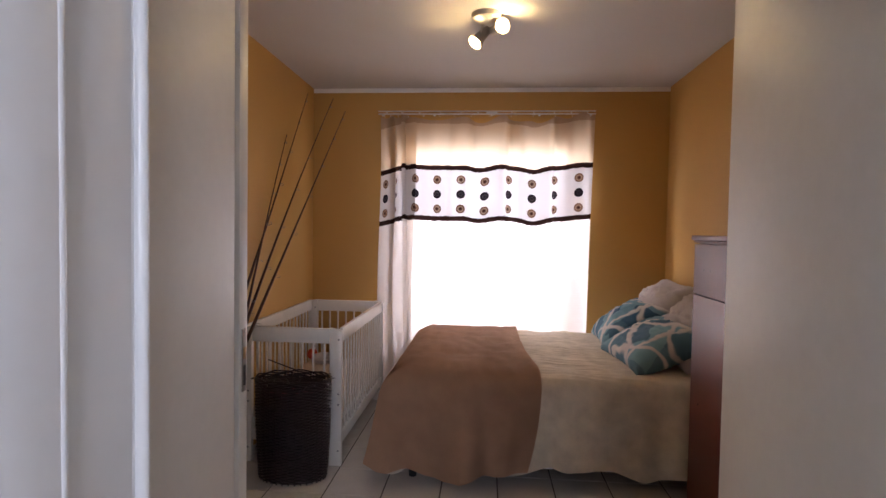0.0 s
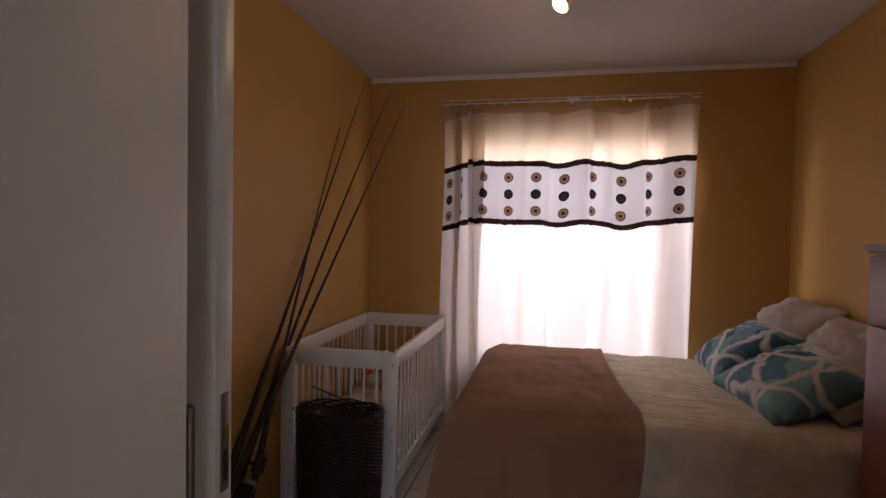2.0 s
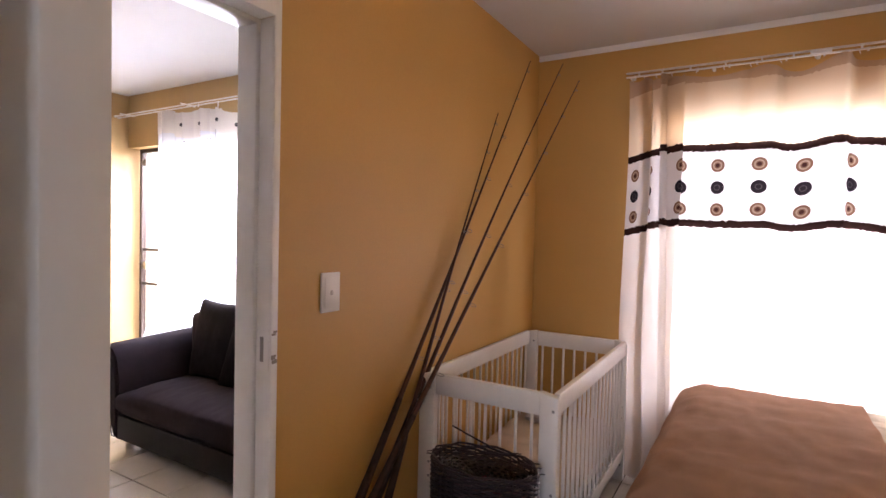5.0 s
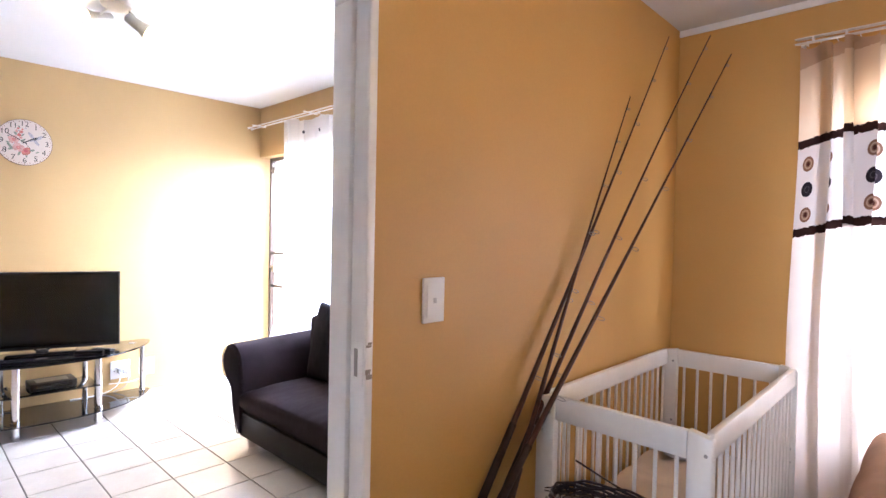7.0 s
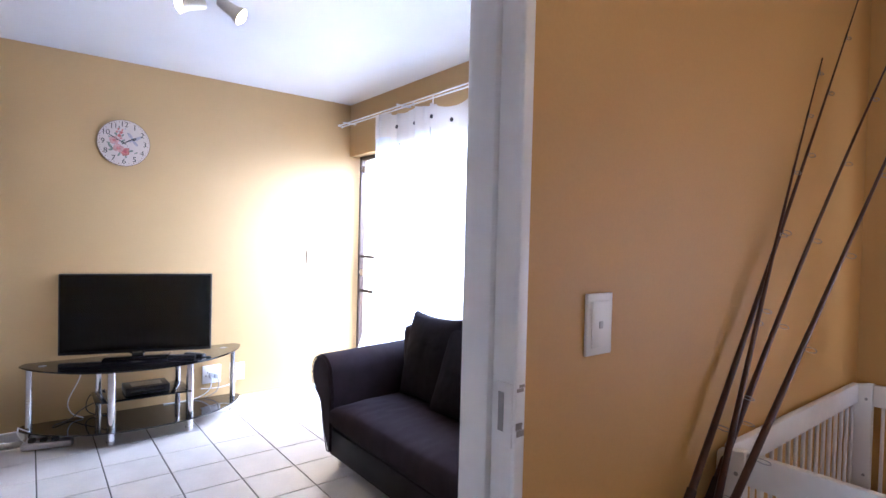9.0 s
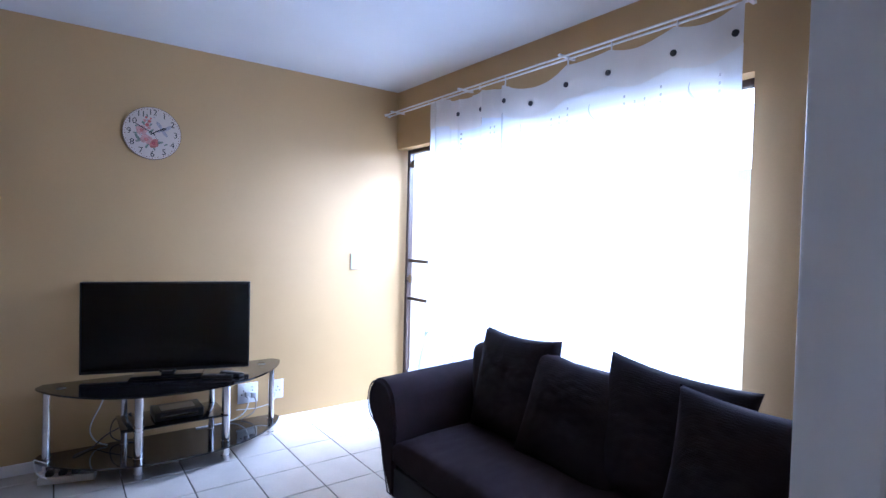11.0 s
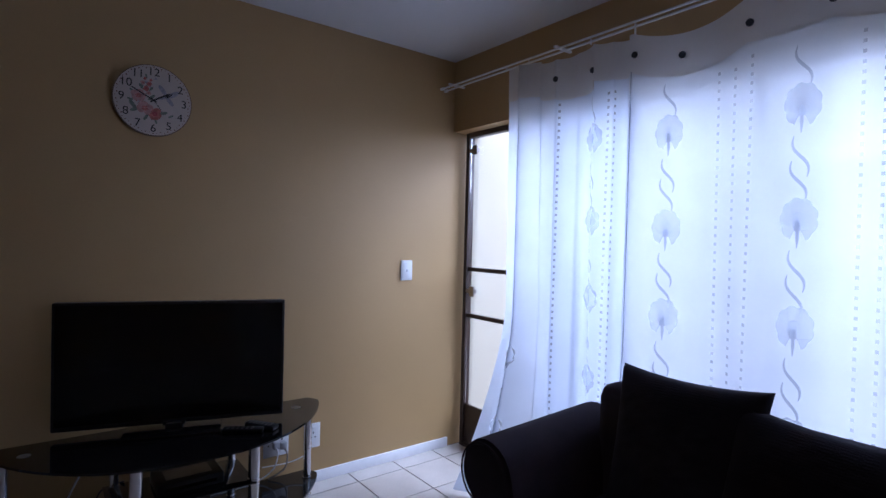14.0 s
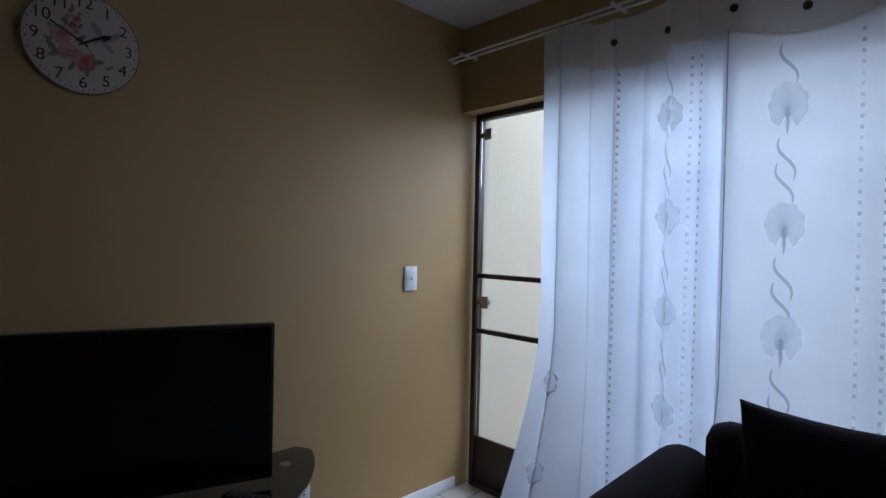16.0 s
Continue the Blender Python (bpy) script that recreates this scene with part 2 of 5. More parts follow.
def sheet(bm, f, nu, nv, uvs=None):
    """A grid of quads from f(i / nu, j / nv); uvs, if given, from uvs(u, v)."""
    g = [[bm.verts.new(f(i / nu, j / nv)) for j in range(nv + 1)] for i in range(nu + 1)]
    lay = bm.loops.layers.uv.verify() if uvs else None
    for i in range(nu):
        for j in range(nv):
            fa = bm.faces.new((g[i][j], g[i + 1][j], g[i + 1][j + 1], g[i][j + 1]))
            if lay:
                for lp, (a, b) in zip(fa.loops, ((i, j), (i + 1, j), (i + 1, j + 1), (i, j + 1))):
                    lp[lay].uv = uvs(a / nu, b / nv)
    return g


def finish(bm, name, material, smooth):
    me = bpy.data.meshes.new(name)
    bmesh.ops.recalc_face_normals(bm, faces=bm.faces)
    bm.to_mesh(me)
    bm.free()
    if material is not None:
        me.materials.append(material)
    if smooth:
        me.shade_smooth()
        me.set_sharp_from_angle(angle=radians(smooth))
    return me


def placed(ob):
    """Where an object stands in the world."""
    m = ob.matrix_basis.copy()
    return placed(ob.parent) @ ob.matrix_parent_inverse @ m if ob.parent else m


def part(name, bm, material, parent=None, label="", smooth=35):
    """One mesh object under a thing or a part, in world places."""
    ob = new(name, finish(bm, name, material, smooth))
    if parent is not None:
        ob.parent = parent
        ob.matrix_parent_inverse = placed(parent).inverted()
    if label:
        ob["label"] = label
    return ob


def thing(name, label, category, base, group="", kind=""):
    ob = new(name)
    ob.location = base
    ob.empty_display_size = 0.1
    return tagged(ob, label, category, group, kind)


def whole(name, bm, material, label, category="", group="", kind="", smooth=35):
    """A thing of one mesh."""
    return tagged(part(name, bm, material, None, "", smooth), label, category, group, kind)


def boxed(*rows, bevel=0.0):
    bm = bmesh.new()
    for r in rows:
        box(bm, *r, bevel=bevel)
    return bm


def structure(name, bm, material, label, category="wall"):
    return whole(name, bm, material, label, category, kind="structure")


# ---- the shell ----
floor = structure("floor", boxed((-5.2, 1.6, -7.1, 4.5, -0.20, -0.005)), M_GROUT, "cream ceramic floor tiles with dark grout joints", "floor")
structure("ground", boxed((-400, 400, -400, 400, -0.6, -0.25)), M_GROUND, "plain paved ground outside the rooms", "ground")
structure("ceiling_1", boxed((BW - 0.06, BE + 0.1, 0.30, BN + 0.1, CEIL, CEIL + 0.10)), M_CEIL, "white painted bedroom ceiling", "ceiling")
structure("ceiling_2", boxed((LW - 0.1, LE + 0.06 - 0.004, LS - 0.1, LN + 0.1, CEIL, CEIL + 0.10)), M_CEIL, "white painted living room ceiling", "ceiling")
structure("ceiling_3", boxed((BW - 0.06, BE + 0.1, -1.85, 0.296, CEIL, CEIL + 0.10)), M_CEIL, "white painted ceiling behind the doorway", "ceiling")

T = 0.23
structure("wall_north", boxed((BW, WX0, BN, BN + T, 0, CEIL), (WX1, BE + T, BN, BN + T, 0, CEIL), (WX0, WX1, BN, BN + T, WZ1, CEIL), (WX0, WX1, BN, BN + T, 0, WZ0)),
          M_BWALL, "ochre yellow painted bedroom wall with a tall window opening")
structure("wall_east", boxed((BE, BE + T, BS - 0.1, BN, 0, CEIL)), M_BWALL, "ochre yellow painted bedroom wall behind the bed head")
MID = (BW + LE) / 2
structure("wall_west", boxed((MID, BW, 2.172, BN + T, 0, CEIL), (MID, BW, 0.30, DY0 - 0.027, 0, CEIL), (MID, BW, DY0 - 0.027, 2.172, 2.06, CEIL)), M_BWALL, "ochre yellow painted bedroom wall with a doorway")
structure("wall_west_living", boxed((LE, MID, 2.172, LN + T, 0, CEIL), (LE, MID, LS, DY0 - 0.027, 0, CEIL), (LE, MID, DY0 - 0.027, 2.172, 2.06, CEIL)), M_LWALL, "cream painted living room wall with a doorway")
structure("wall_south", boxed((BW, PW - 0.10, BS - 0.10, BS, 0, CEIL), (PE + 0.10, BE, BS - 0.10, BS, 0, CEIL)), M_BWALL, "ochre yellow painted bedroom wall beside the passage")
structure("wall_passage_1", boxed((PW - 0.10, PW, 0.55, BS, 0, CEIL), bevel=0.008), M_PASSAGE, "smooth off-white glossy painted passage wall")
structure("wall_passage_2", boxed((PE, PE + 0.10, 0.55, BS, 0, CEIL), bevel=0.008), M_PASSAGE, "smooth off-white glossy painted passage wall")
structure("wall_passage_3", boxed((BW, -0.40, 0.30, 0.50, 0, CEIL), (0.465, BE, 0.30, 0.50, 0, CEIL), (-0.40, 0.465, 0.30, 0.50, 2.08, CEIL)), M_PASSAGE, "off-white painted wall round the first doorway")
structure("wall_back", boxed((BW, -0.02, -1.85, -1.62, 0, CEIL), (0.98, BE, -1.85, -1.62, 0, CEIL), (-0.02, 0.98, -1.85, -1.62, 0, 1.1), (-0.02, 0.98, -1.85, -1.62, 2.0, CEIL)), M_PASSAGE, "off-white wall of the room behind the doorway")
structure("wall_back_east", boxed((BE, BE + 0.1, -1.85, BS - 0.1, 0, CEIL)), M_PASSAGE, "off-white wall of the room behind the doorway")
structure("wall_tv", boxed((LW - T, LW, LS - 0.1, LN + 0.135, 0, CEIL)), M_LWALL, "cream painted living room wall behind the television")
structure("wall_sliding_door", boxed((SX1, LE, LN, LN + T, 0, CEIL), (LW + 0.003, SX1, LN, LN + T, SZ1, CEIL)), M_LWALL, "cream painted living room wall over the sliding door")
# unseen end wall, set far off and dark to cut bounced light
structure("wall_unseen_south", boxed((LW, LE, LS - 0.1, LS, 0, CEIL)), mat("unseen_dark_end_wall", (0.20, 0.14, 0.08), 0.6), "added unseen brown wall that closes the living room, dark to cut bounced light")
structure("patio_wall", boxed((LW - T, LW, LN + 0.139, 6.6, -0.25, 2.9)), M_PATIO, "cream plastered patio side wall outside the glass door")
# added cream backdrop to brighten the gap beside the curtain, no known wall
structure("patio_backdrop_wall", boxed((LW - T, 2.6, 7.2, 7.4, -0.25, 2.0)), M_PATIO, "added low cream backdrop wall outside, bright behind the gap beside the curtain", "wall")
structure("baseboard", boxed((LW, LW + 0.014, LS, LN, 0, 0.062), bevel=0.004), M_ENAMEL, "low white painted baseboard along the television wall", "baseboard")
structure("baseboard", boxed((SX1, LE, LN - 0.014, LN, 0, 0.062), bevel=0.004), M_ENAMEL, "low white painted baseboard beside the sliding door", "baseboard")
structure("trim_1", boxed((BW, BE, BN - 0.010, BN, CEIL - 0.036, CEIL), bevel=0.004), mat("white_cornice_paint", (0.86, 0.85, 0.84), 0.4, vary=0.04, bump=0.05), "thin white cornice strip under the ceiling", "cornice")

# ---- doors and windows ----


def door_frame(name, x0, x1, y0, y1, label):
    """Pressed steel frame round the doorway between the rooms: architraves, jambs, stop and head."""
    f = thing(name, label, "door frame", (x0, y0, 0), kind="structure")
    for nm, ys, s in (("hinge_jamb", y0, -1), ("strike_jamb", y1, 1)):
        a, b = sorted((ys, ys + s * 0.027))
        bm = boxed((x1 - 0.002, x1 + 0.013, a, b, 0, 2.06), (x0 - 0.013, x0 + 0.002, a, b, 0, 2.06), bevel=0.005)
        box(bm, x0, x1, min(ys + s * 0.002, ys + s * 0.03), max(ys + s * 0.002, ys + s * 0.03), 0, 2.0)
        a, b = sorted((ys - s * 0.014, ys + s * 0.004))
        box(bm, x0 - 0.012, x1 - 0.05, a, b, 0, 2.0, bevel=0.005)
        part(nm, bm, M_ENAMEL, f)
    bm = boxed((x1 - 0.002, x1 + 0.0128, y0 - 0.027, y1 + 0.027, 2.0, 2.0602), (x0 - 0.0128, x0 + 0.002, y0 - 0.027, y1 + 0.027, 2.0, 2.0602), bevel=0.005)
    box(bm, x0, x1, y0, y1, 2.0, 2.03)
    box(bm, x0 - 0.012, x1 - 0.05, y0, y1, 1.985, 2.002, bevel=0.004)
    part("head", bm, M_ENAMEL, f)
    return f


fr = door_frame("door_frame", LE, BW, DY0, DY1, "white painted steel door frame with a chipped strike plate")
bm = boxed((BW - 0.036, BW + 0.006, DY1 - 0.0025, DY1 + 0.001, 0.965, 1.085), bevel=0.001)
part("strike_plate", bm, M_ENAMEL, fr, "painted over strike plate")
bm = boxed((BW - 0.030, BW - 0.016, DY1 - 0.0035, DY1 - 0.0022, 0.992, 1.066))
part("strike_hole", bm, mat("grey_recess", (0.30, 0.29, 0.29), 0.6, bump=0), fr)
bm = bmesh.new()
rnd = random.Random(4)
for k in range(5):
    z = rnd.uniform(0.98, 1.10)
    box(bm, BW + 0.0128, BW + 0.0137, DY1 + rnd.uniform(0.0, 0.01), DY1 + rnd.uniform(0.015, 0.024), z, z + rnd.uniform(0.004, 0.014), m=None)
part("paint_chip", bm, M_BRUSHED, fr, "chipped paint down to dark metal")

# the open door leaf, at a right angle to its wall
DX0, DX1, DFY = BW + 0.02, -0.575, 1.226
door = thing("door_1", "open cream painted flush door beside the doorway", "door", (DX0, DFY, 0.01), kind="structure")
leaf = part("leaf", boxed((DX0, DX1, DFY, DFY + 0.044, 0.01, 1.99), bevel=0.003), M_DOOR, door)
bm = boxed((DX1 - 0.070, DX1 - 0.033, DFY - 0.010, DFY, 0.955, 1.105), bevel=0.008)
handle = part("handle_plate", bm, M_BRUSHED, door, "worn steel handle plate", 50)
bm = bmesh.new()
tube(bm, [(DX1 - 0.052, DFY - 0.004, 1.055), (DX1 - 0.052, DFY - 0.045, 1.055), (DX1 - 0.060, DFY - 0.055, 1.055), (DX1 - 0.11, DFY - 0.056, 1.053), (DX1 - 0.165, DFY - 0.050, 1.050)], [0.009, 0.009, 0.0095, 0.009, 0.008], 10)
part("lever", bm, M_BRUSHED, handle, "", 60)
bm = bmesh.new()
cyl(bm, (DX1 - 0.052, DFY - 0.0112, 0.985), (DX1 - 0.052, DFY - 0.0098, 0.985), 0.006, n=12)
part("keyhole", bm, M_INK, handle)
bm = boxed((DX1, DX1 + 0.0025, DFY + 0.012, DFY + 0.033, 0.965, 1.120), bevel=0.001)
lock = part("lock_plate", bm, M_BRUSHED, door, "worn brass and steel lock plate")
part("latch", boxed((DX1 + 0.001, DX1 + 0.0035, DFY + 0.016, DFY + 0.029, 1.045, 1.075), bevel=0.001), mat("latch_brass", (0.45, 0.27, 0.10), 0.35, metal=1, bump=0), lock, "brass latch bolt")
part("bolt_hole", boxed((DX1 + 0.001, DX1 + 0.0032, DFY + 0.017, DFY + 0.028, 0.980, 1.030)), M_INK, lock)
for z in (0.973, 1.112):
    bm = bmesh.new()
    cyl(bm, (DX1 + 0.002, DFY + 0.0225, z), (DX1 + 0.0035, DFY + 0.0225, z), 0.003, n=10)
    part("screw", bm, M_BOLT, lock)
for z in (0.25, 1.0, 1.75):
    bm = bmesh.new()
    cyl(bm, (DX0 - 0.006, DFY + 0.050, z - 0.05), (DX0 - 0.006, DFY + 0.050, z + 0.05), 0.006, n=10)
    part("hinge", bm, M_BRUSHED, door)

# first doorway, from which the walk starts
f1 = thing("door_frame", "white painted steel frame of the first doorway", "door frame", (-0.349, 0.40, 0), kind="structure")
for s, nm in ((-1, "west_jamb"), (1, "east_jamb")):
    off = 0.065 if s > 0 else 0.0

    def span(a, b):
        return (min(s * a, s * b) + off, max(s * a, s * b) + off)
    bm = boxed((*span(0.349, 0.42), 0.395, 0.522, 0, 2.05), (*span(0.353, 0.44), 0.518, 0.549, 0, 2.05), (*span(0.316, 0.42), 0.27, 0.397, 0, 2.05), bevel=0.006)
    jamb = part(nm, bm, M_ENAMEL, f1)
    for bx, by, br in ((0.351, 0.536, 0.008), (0.349, 0.420, 0.005), (0.322, 0.392, 0.007)):
        bm = bmesh.new()
        cyl(bm, (s * bx + off, by, 0), (s * bx + off, by, 2.0), br, n=12)
        part("bead", bm, M_ENAMEL, jamb, "rounded painted bead", 60)
part("head", boxed((-0.349, 0.414, 0.395, 0.545, 2.03, 2.09), (-0.349, 0.414, 0.27, 0.394, 2.0, 2.09), bevel=0.005), M_ENAMEL, f1)


def window(name, x0, x1, z0, z1, y, cols, material, label, rail=None):
    w = thing(name, label, "window", ((x0 + x1) / 2, y, z0), kind="structure")
    b = 0.035
    for nm, r in (("window_frame", (x0, x0 + b, y, y + 0.04, z0, z1)), ("window_frame", (x1 - b, x1, y, y + 0.04, z0, z1)), ("window_frame", (x0 + b, x1 - b, y, y + 0.04, z1 - b, z1)), ("window_frame", (x0 + b, x1 - b, y, y + 0.04, z0, z0 + b))):
        part(nm, boxed(r, bevel=0.003), material, w)
    step = (x1 - x0) / cols
    for k in range(cols):
        if k:
            part("mullion", boxed((x0 + k * step - 0.016, x0 + k * step + 0.016, y + 0.004, y + 0.036, z0 + b, z1 - b), bevel=0.003), material, w)
        p = part("pane", boxed((x0 + k * step + 0.02, x0 + (k + 1) * step - 0.02, y + 0.018, y + 0.022, z0 + b, z1 - b)), M_GLASS, w)
        p.visible_shadow = False
    return w


window("window_1", WX0, WX1, WZ0, WZ1, BN + 0.12, 2, M_FRAMEB, "tall bedroom window behind the patterned curtain")
bm = boxed((WX0 - 0.0, WX1 + 0.0, BN + 0.003, BN + 0.118, WZ0, WZ0 + 0.018), bevel=0.004)
structure("window_sill", bm, M_ENAMEL, "white painted sill of the bedroom window", "window sill")
# unseen window, added as an opening for the daylight from behind
window("added_back_window", -0.02, 0.98, 1.1, 2.0, -1.80, 2, M_FRAMEB, "added unseen window that lets daylight into the room behind the doorway")

SY = LN + 0.085
sd = thing("sliding_door", "dark brown steel framed glass sliding door behind sheer curtains", "sliding door", (-3.6, SY, 0), kind="structure")
b = 0.032
for r in ((SX0, SX0 + b, SY, SY + 0.05, 0.0, SZ1), (SX1 - b, SX1, SY, SY + 0.05, 0, SZ1), (SX0 + b, SX1 - b, SY, SY + 0.05, SZ1 - b, SZ1), (SX0 + b, SX1 - b, SY, SY + 0.05, 0, 0.03)):
    part("door_frame_bar", boxed(r, bevel=0.003), M_FRAMEB, sd)
for k, (x0, x1) in enumerate(((SX0 + b, -4.12), (-4.08, -3.20), (-3.16, SX1 - b))):
    y = SY + 0.012 + 0.014 * (k % 2)
    leaf2 = part("panel_kick", boxed((x0, x1, y, y + 0.02, 0.03, 0.28), bevel=0.003), M_FRAMEB, sd, "brown solid kick panel")
    for z in (0.867, 1.172) if k == 0 else ():
        part("glazing_bar", boxed((x0, x1, y - 0.004, y + 0.022, z - 0.013, z + 0.013), bevel=0.003), M_FRAMEB, sd)
    if k < 2:
        part("stile", boxed((x1, x1 + 0.04, SY, SY + 0.046, 0.03, SZ1 - b), bevel=0.003), M_FRAMEB, sd)
    p = part("pane", boxed((x0, x1, y + 0.007, y + 0.011, 0.28, SZ1 - b)), M_GLASS, sd)
    p.visible_shadow = False
for z, w in ((1.945, 0.05), (1.03, 0.055)):
    bm = boxed((SX0 + b + 0.002, SX0 + b + 0.088, SY - 0.004, SY + 0.018, z - w / 4, z + w / 4), (SX0 + b + 0.045, SX0 + b + 0.092, SY - 0.014, SY - 0.003, z - w * 0.6, z + w * 0.6), bevel=0.003)
    part("lock_bracket", bm, M_BRUSHED, sd, "grey metal lock bracket")


# ---- switches and sockets ----
def plate_x(name, x, s, y0, y1, z0, z1, label, kind):
    """A wall plate on a wall of constant x; s: the way it faces."""
    def xs(a, b):
        return (min(x + s * a, x + s * b), max(x + s * a, x + s * b))
    t = thing(name, label, "light switch" if kind == "switch" else "socket outlet", (x, (y0 + y1) / 2, z0))
    part("plate", boxed((*xs(0.0, 0.009), y0, y1, z0, z1), bevel=0.003), M_WHITE, t)
    my, mz = (y0 + y1) / 2, (z0 + z1) / 2
    if kind == "switch":
        part("rocker_frame", boxed((*xs(0.008, 0.0115), my - 0.031, my + 0.031, mz - 0.050, mz + 0.050), bevel=0.002), M_WHITE, t)
        bm = boxed((*xs(0.011, 0.0135), my - 0.006, my + 0.006, mz - 0.009, mz + 0.007), bevel=0.002)
        part("toggle", bm, mat("grey_toggle", (0.55, 0.55, 0.56), 0.4, bump=0), t, "small grey toggle")
    else:
        for dy in ((-0.03, 0.03) if y1 - y0 > 0.1 else (0.0,)):
            for ey, ez in ((0, 0.016), (-0.012, -0.008), (0.012, -0.008)):
                bm = bmesh.new()
                cyl(bm, (x + s * 0.0085, my + dy + ey, mz + ez), (x + s * 0.0098, my + dy + ey, mz + ez), 0.0045, n=10)
                part("socket_hole", bm, M_INK, t)
            part("toggle", boxed((*xs(0.009, 0.013), my + dy - 0.007, my + dy + 0.007, mz + 0.036, mz + 0.05), bevel=0.002), M_WHITE, t)
    return t


plate_x("light_switch", BW, 1, 2.358, 2.446, 1.112, 1.245, "white plastic light switch on the ochre wall", "switch")
plate_x("light_switch", LW, 1, 3.300, 3.382, 1.105, 1.228, "white plastic light switch on the cream wall", "switch")
plate_x("socket_outlet", LW, 1, 2.475, 2.610, 0.196, 0.334, "white double socket outlet with plugged cables", "socket")
plate_x("socket_outlet", LW, 1, 2.708, 2.790, 0.196, 0.330, "white socket outlet on the cream wall", "socket")


# ---- spot lights on the ceilings ----
def spots(x, y, heads, label):
    t = thing("ceiling_spotlight", label, "ceiling light", (x, y, CEIL))
    bm = bmesh.new()
    spin(bm, [(0.012, -0.040), (0.045, -0.036), (0.072, -0.022), (0.082, 0.0)], (x, y, CEIL), 32)
    part("canopy", bm, M_SPOT, t)
    for hx, hy, hz, dx, dy, dz, power in heads:
        p = Vector((x + hx, y + hy, CEIL + hz))
        d = Vector((dx, dy, dz)).normalized()
        bm = bmesh.new()
        tube(bm, [(x + hx * 0.35, y + hy * 0.35, CEIL - 0.015), (x + hx * 0.7, y + hy * 0.7, CEIL + hz * 0.5), p], 0.006, 8)
        arm = part("arm", bm, M_SPOT, t)
        m = Matrix.Translation(p) @ d.to_track_quat("Z", "Y").to_matrix().to_4x4()
        bm = bmesh.new()
        spin(bm, [(0.015, -0.078), (0.024, -0.072), (0.028, -0.02), (0.031, 0.010), (0.042, 0.038), (0.044, 0.048), (0.038, 0.048), (0.034, 0.030)], (0, 0, 0), 20)
        bmesh.ops.transform(bm, matrix=m, verts=bm.verts)
        can = part("spot_can", bm, M_SPOT, t)
        bm = bmesh.new()
        spin(bm, [(0.012, 0.032), (0.030, 0.040), (0.034, 0.050), (0.022, 0.060), (0.004, 0.063)], (0, 0, 0), 20)
        bmesh.ops.transform(bm, matrix=m, verts=bm.verts)
        part("bulb", bm, M_BULB, can, "glowing warm bulb")
        sp = lamp("spot_light", "POINT", Matrix.Translation(p + d * 0.075), power, (1.0, 0.70, 0.30), radius=0.025)
        sp.parent = can
    return t


spots(-0.005, 2.86, ((-0.035, 0.10, -0.085, -0.55, -0.35, -0.70, 0.50), (0.065, 0.03, -0.060, 0.40, -0.85, -0.10, 0.50)), "brushed metal ceiling spotlight with two glowing bulbs")
spots(-3.42, 2.10, ((-0.14, -0.06, -0.055, 0.05, -0.85, -0.25, 0.07), (0.05, 0.09, -0.105, 0.40, 0.72, -0.55, 0.07)), "brushed metal ceiling spotlight with two glowing bulbs")

# ---- bedroom curtain ----


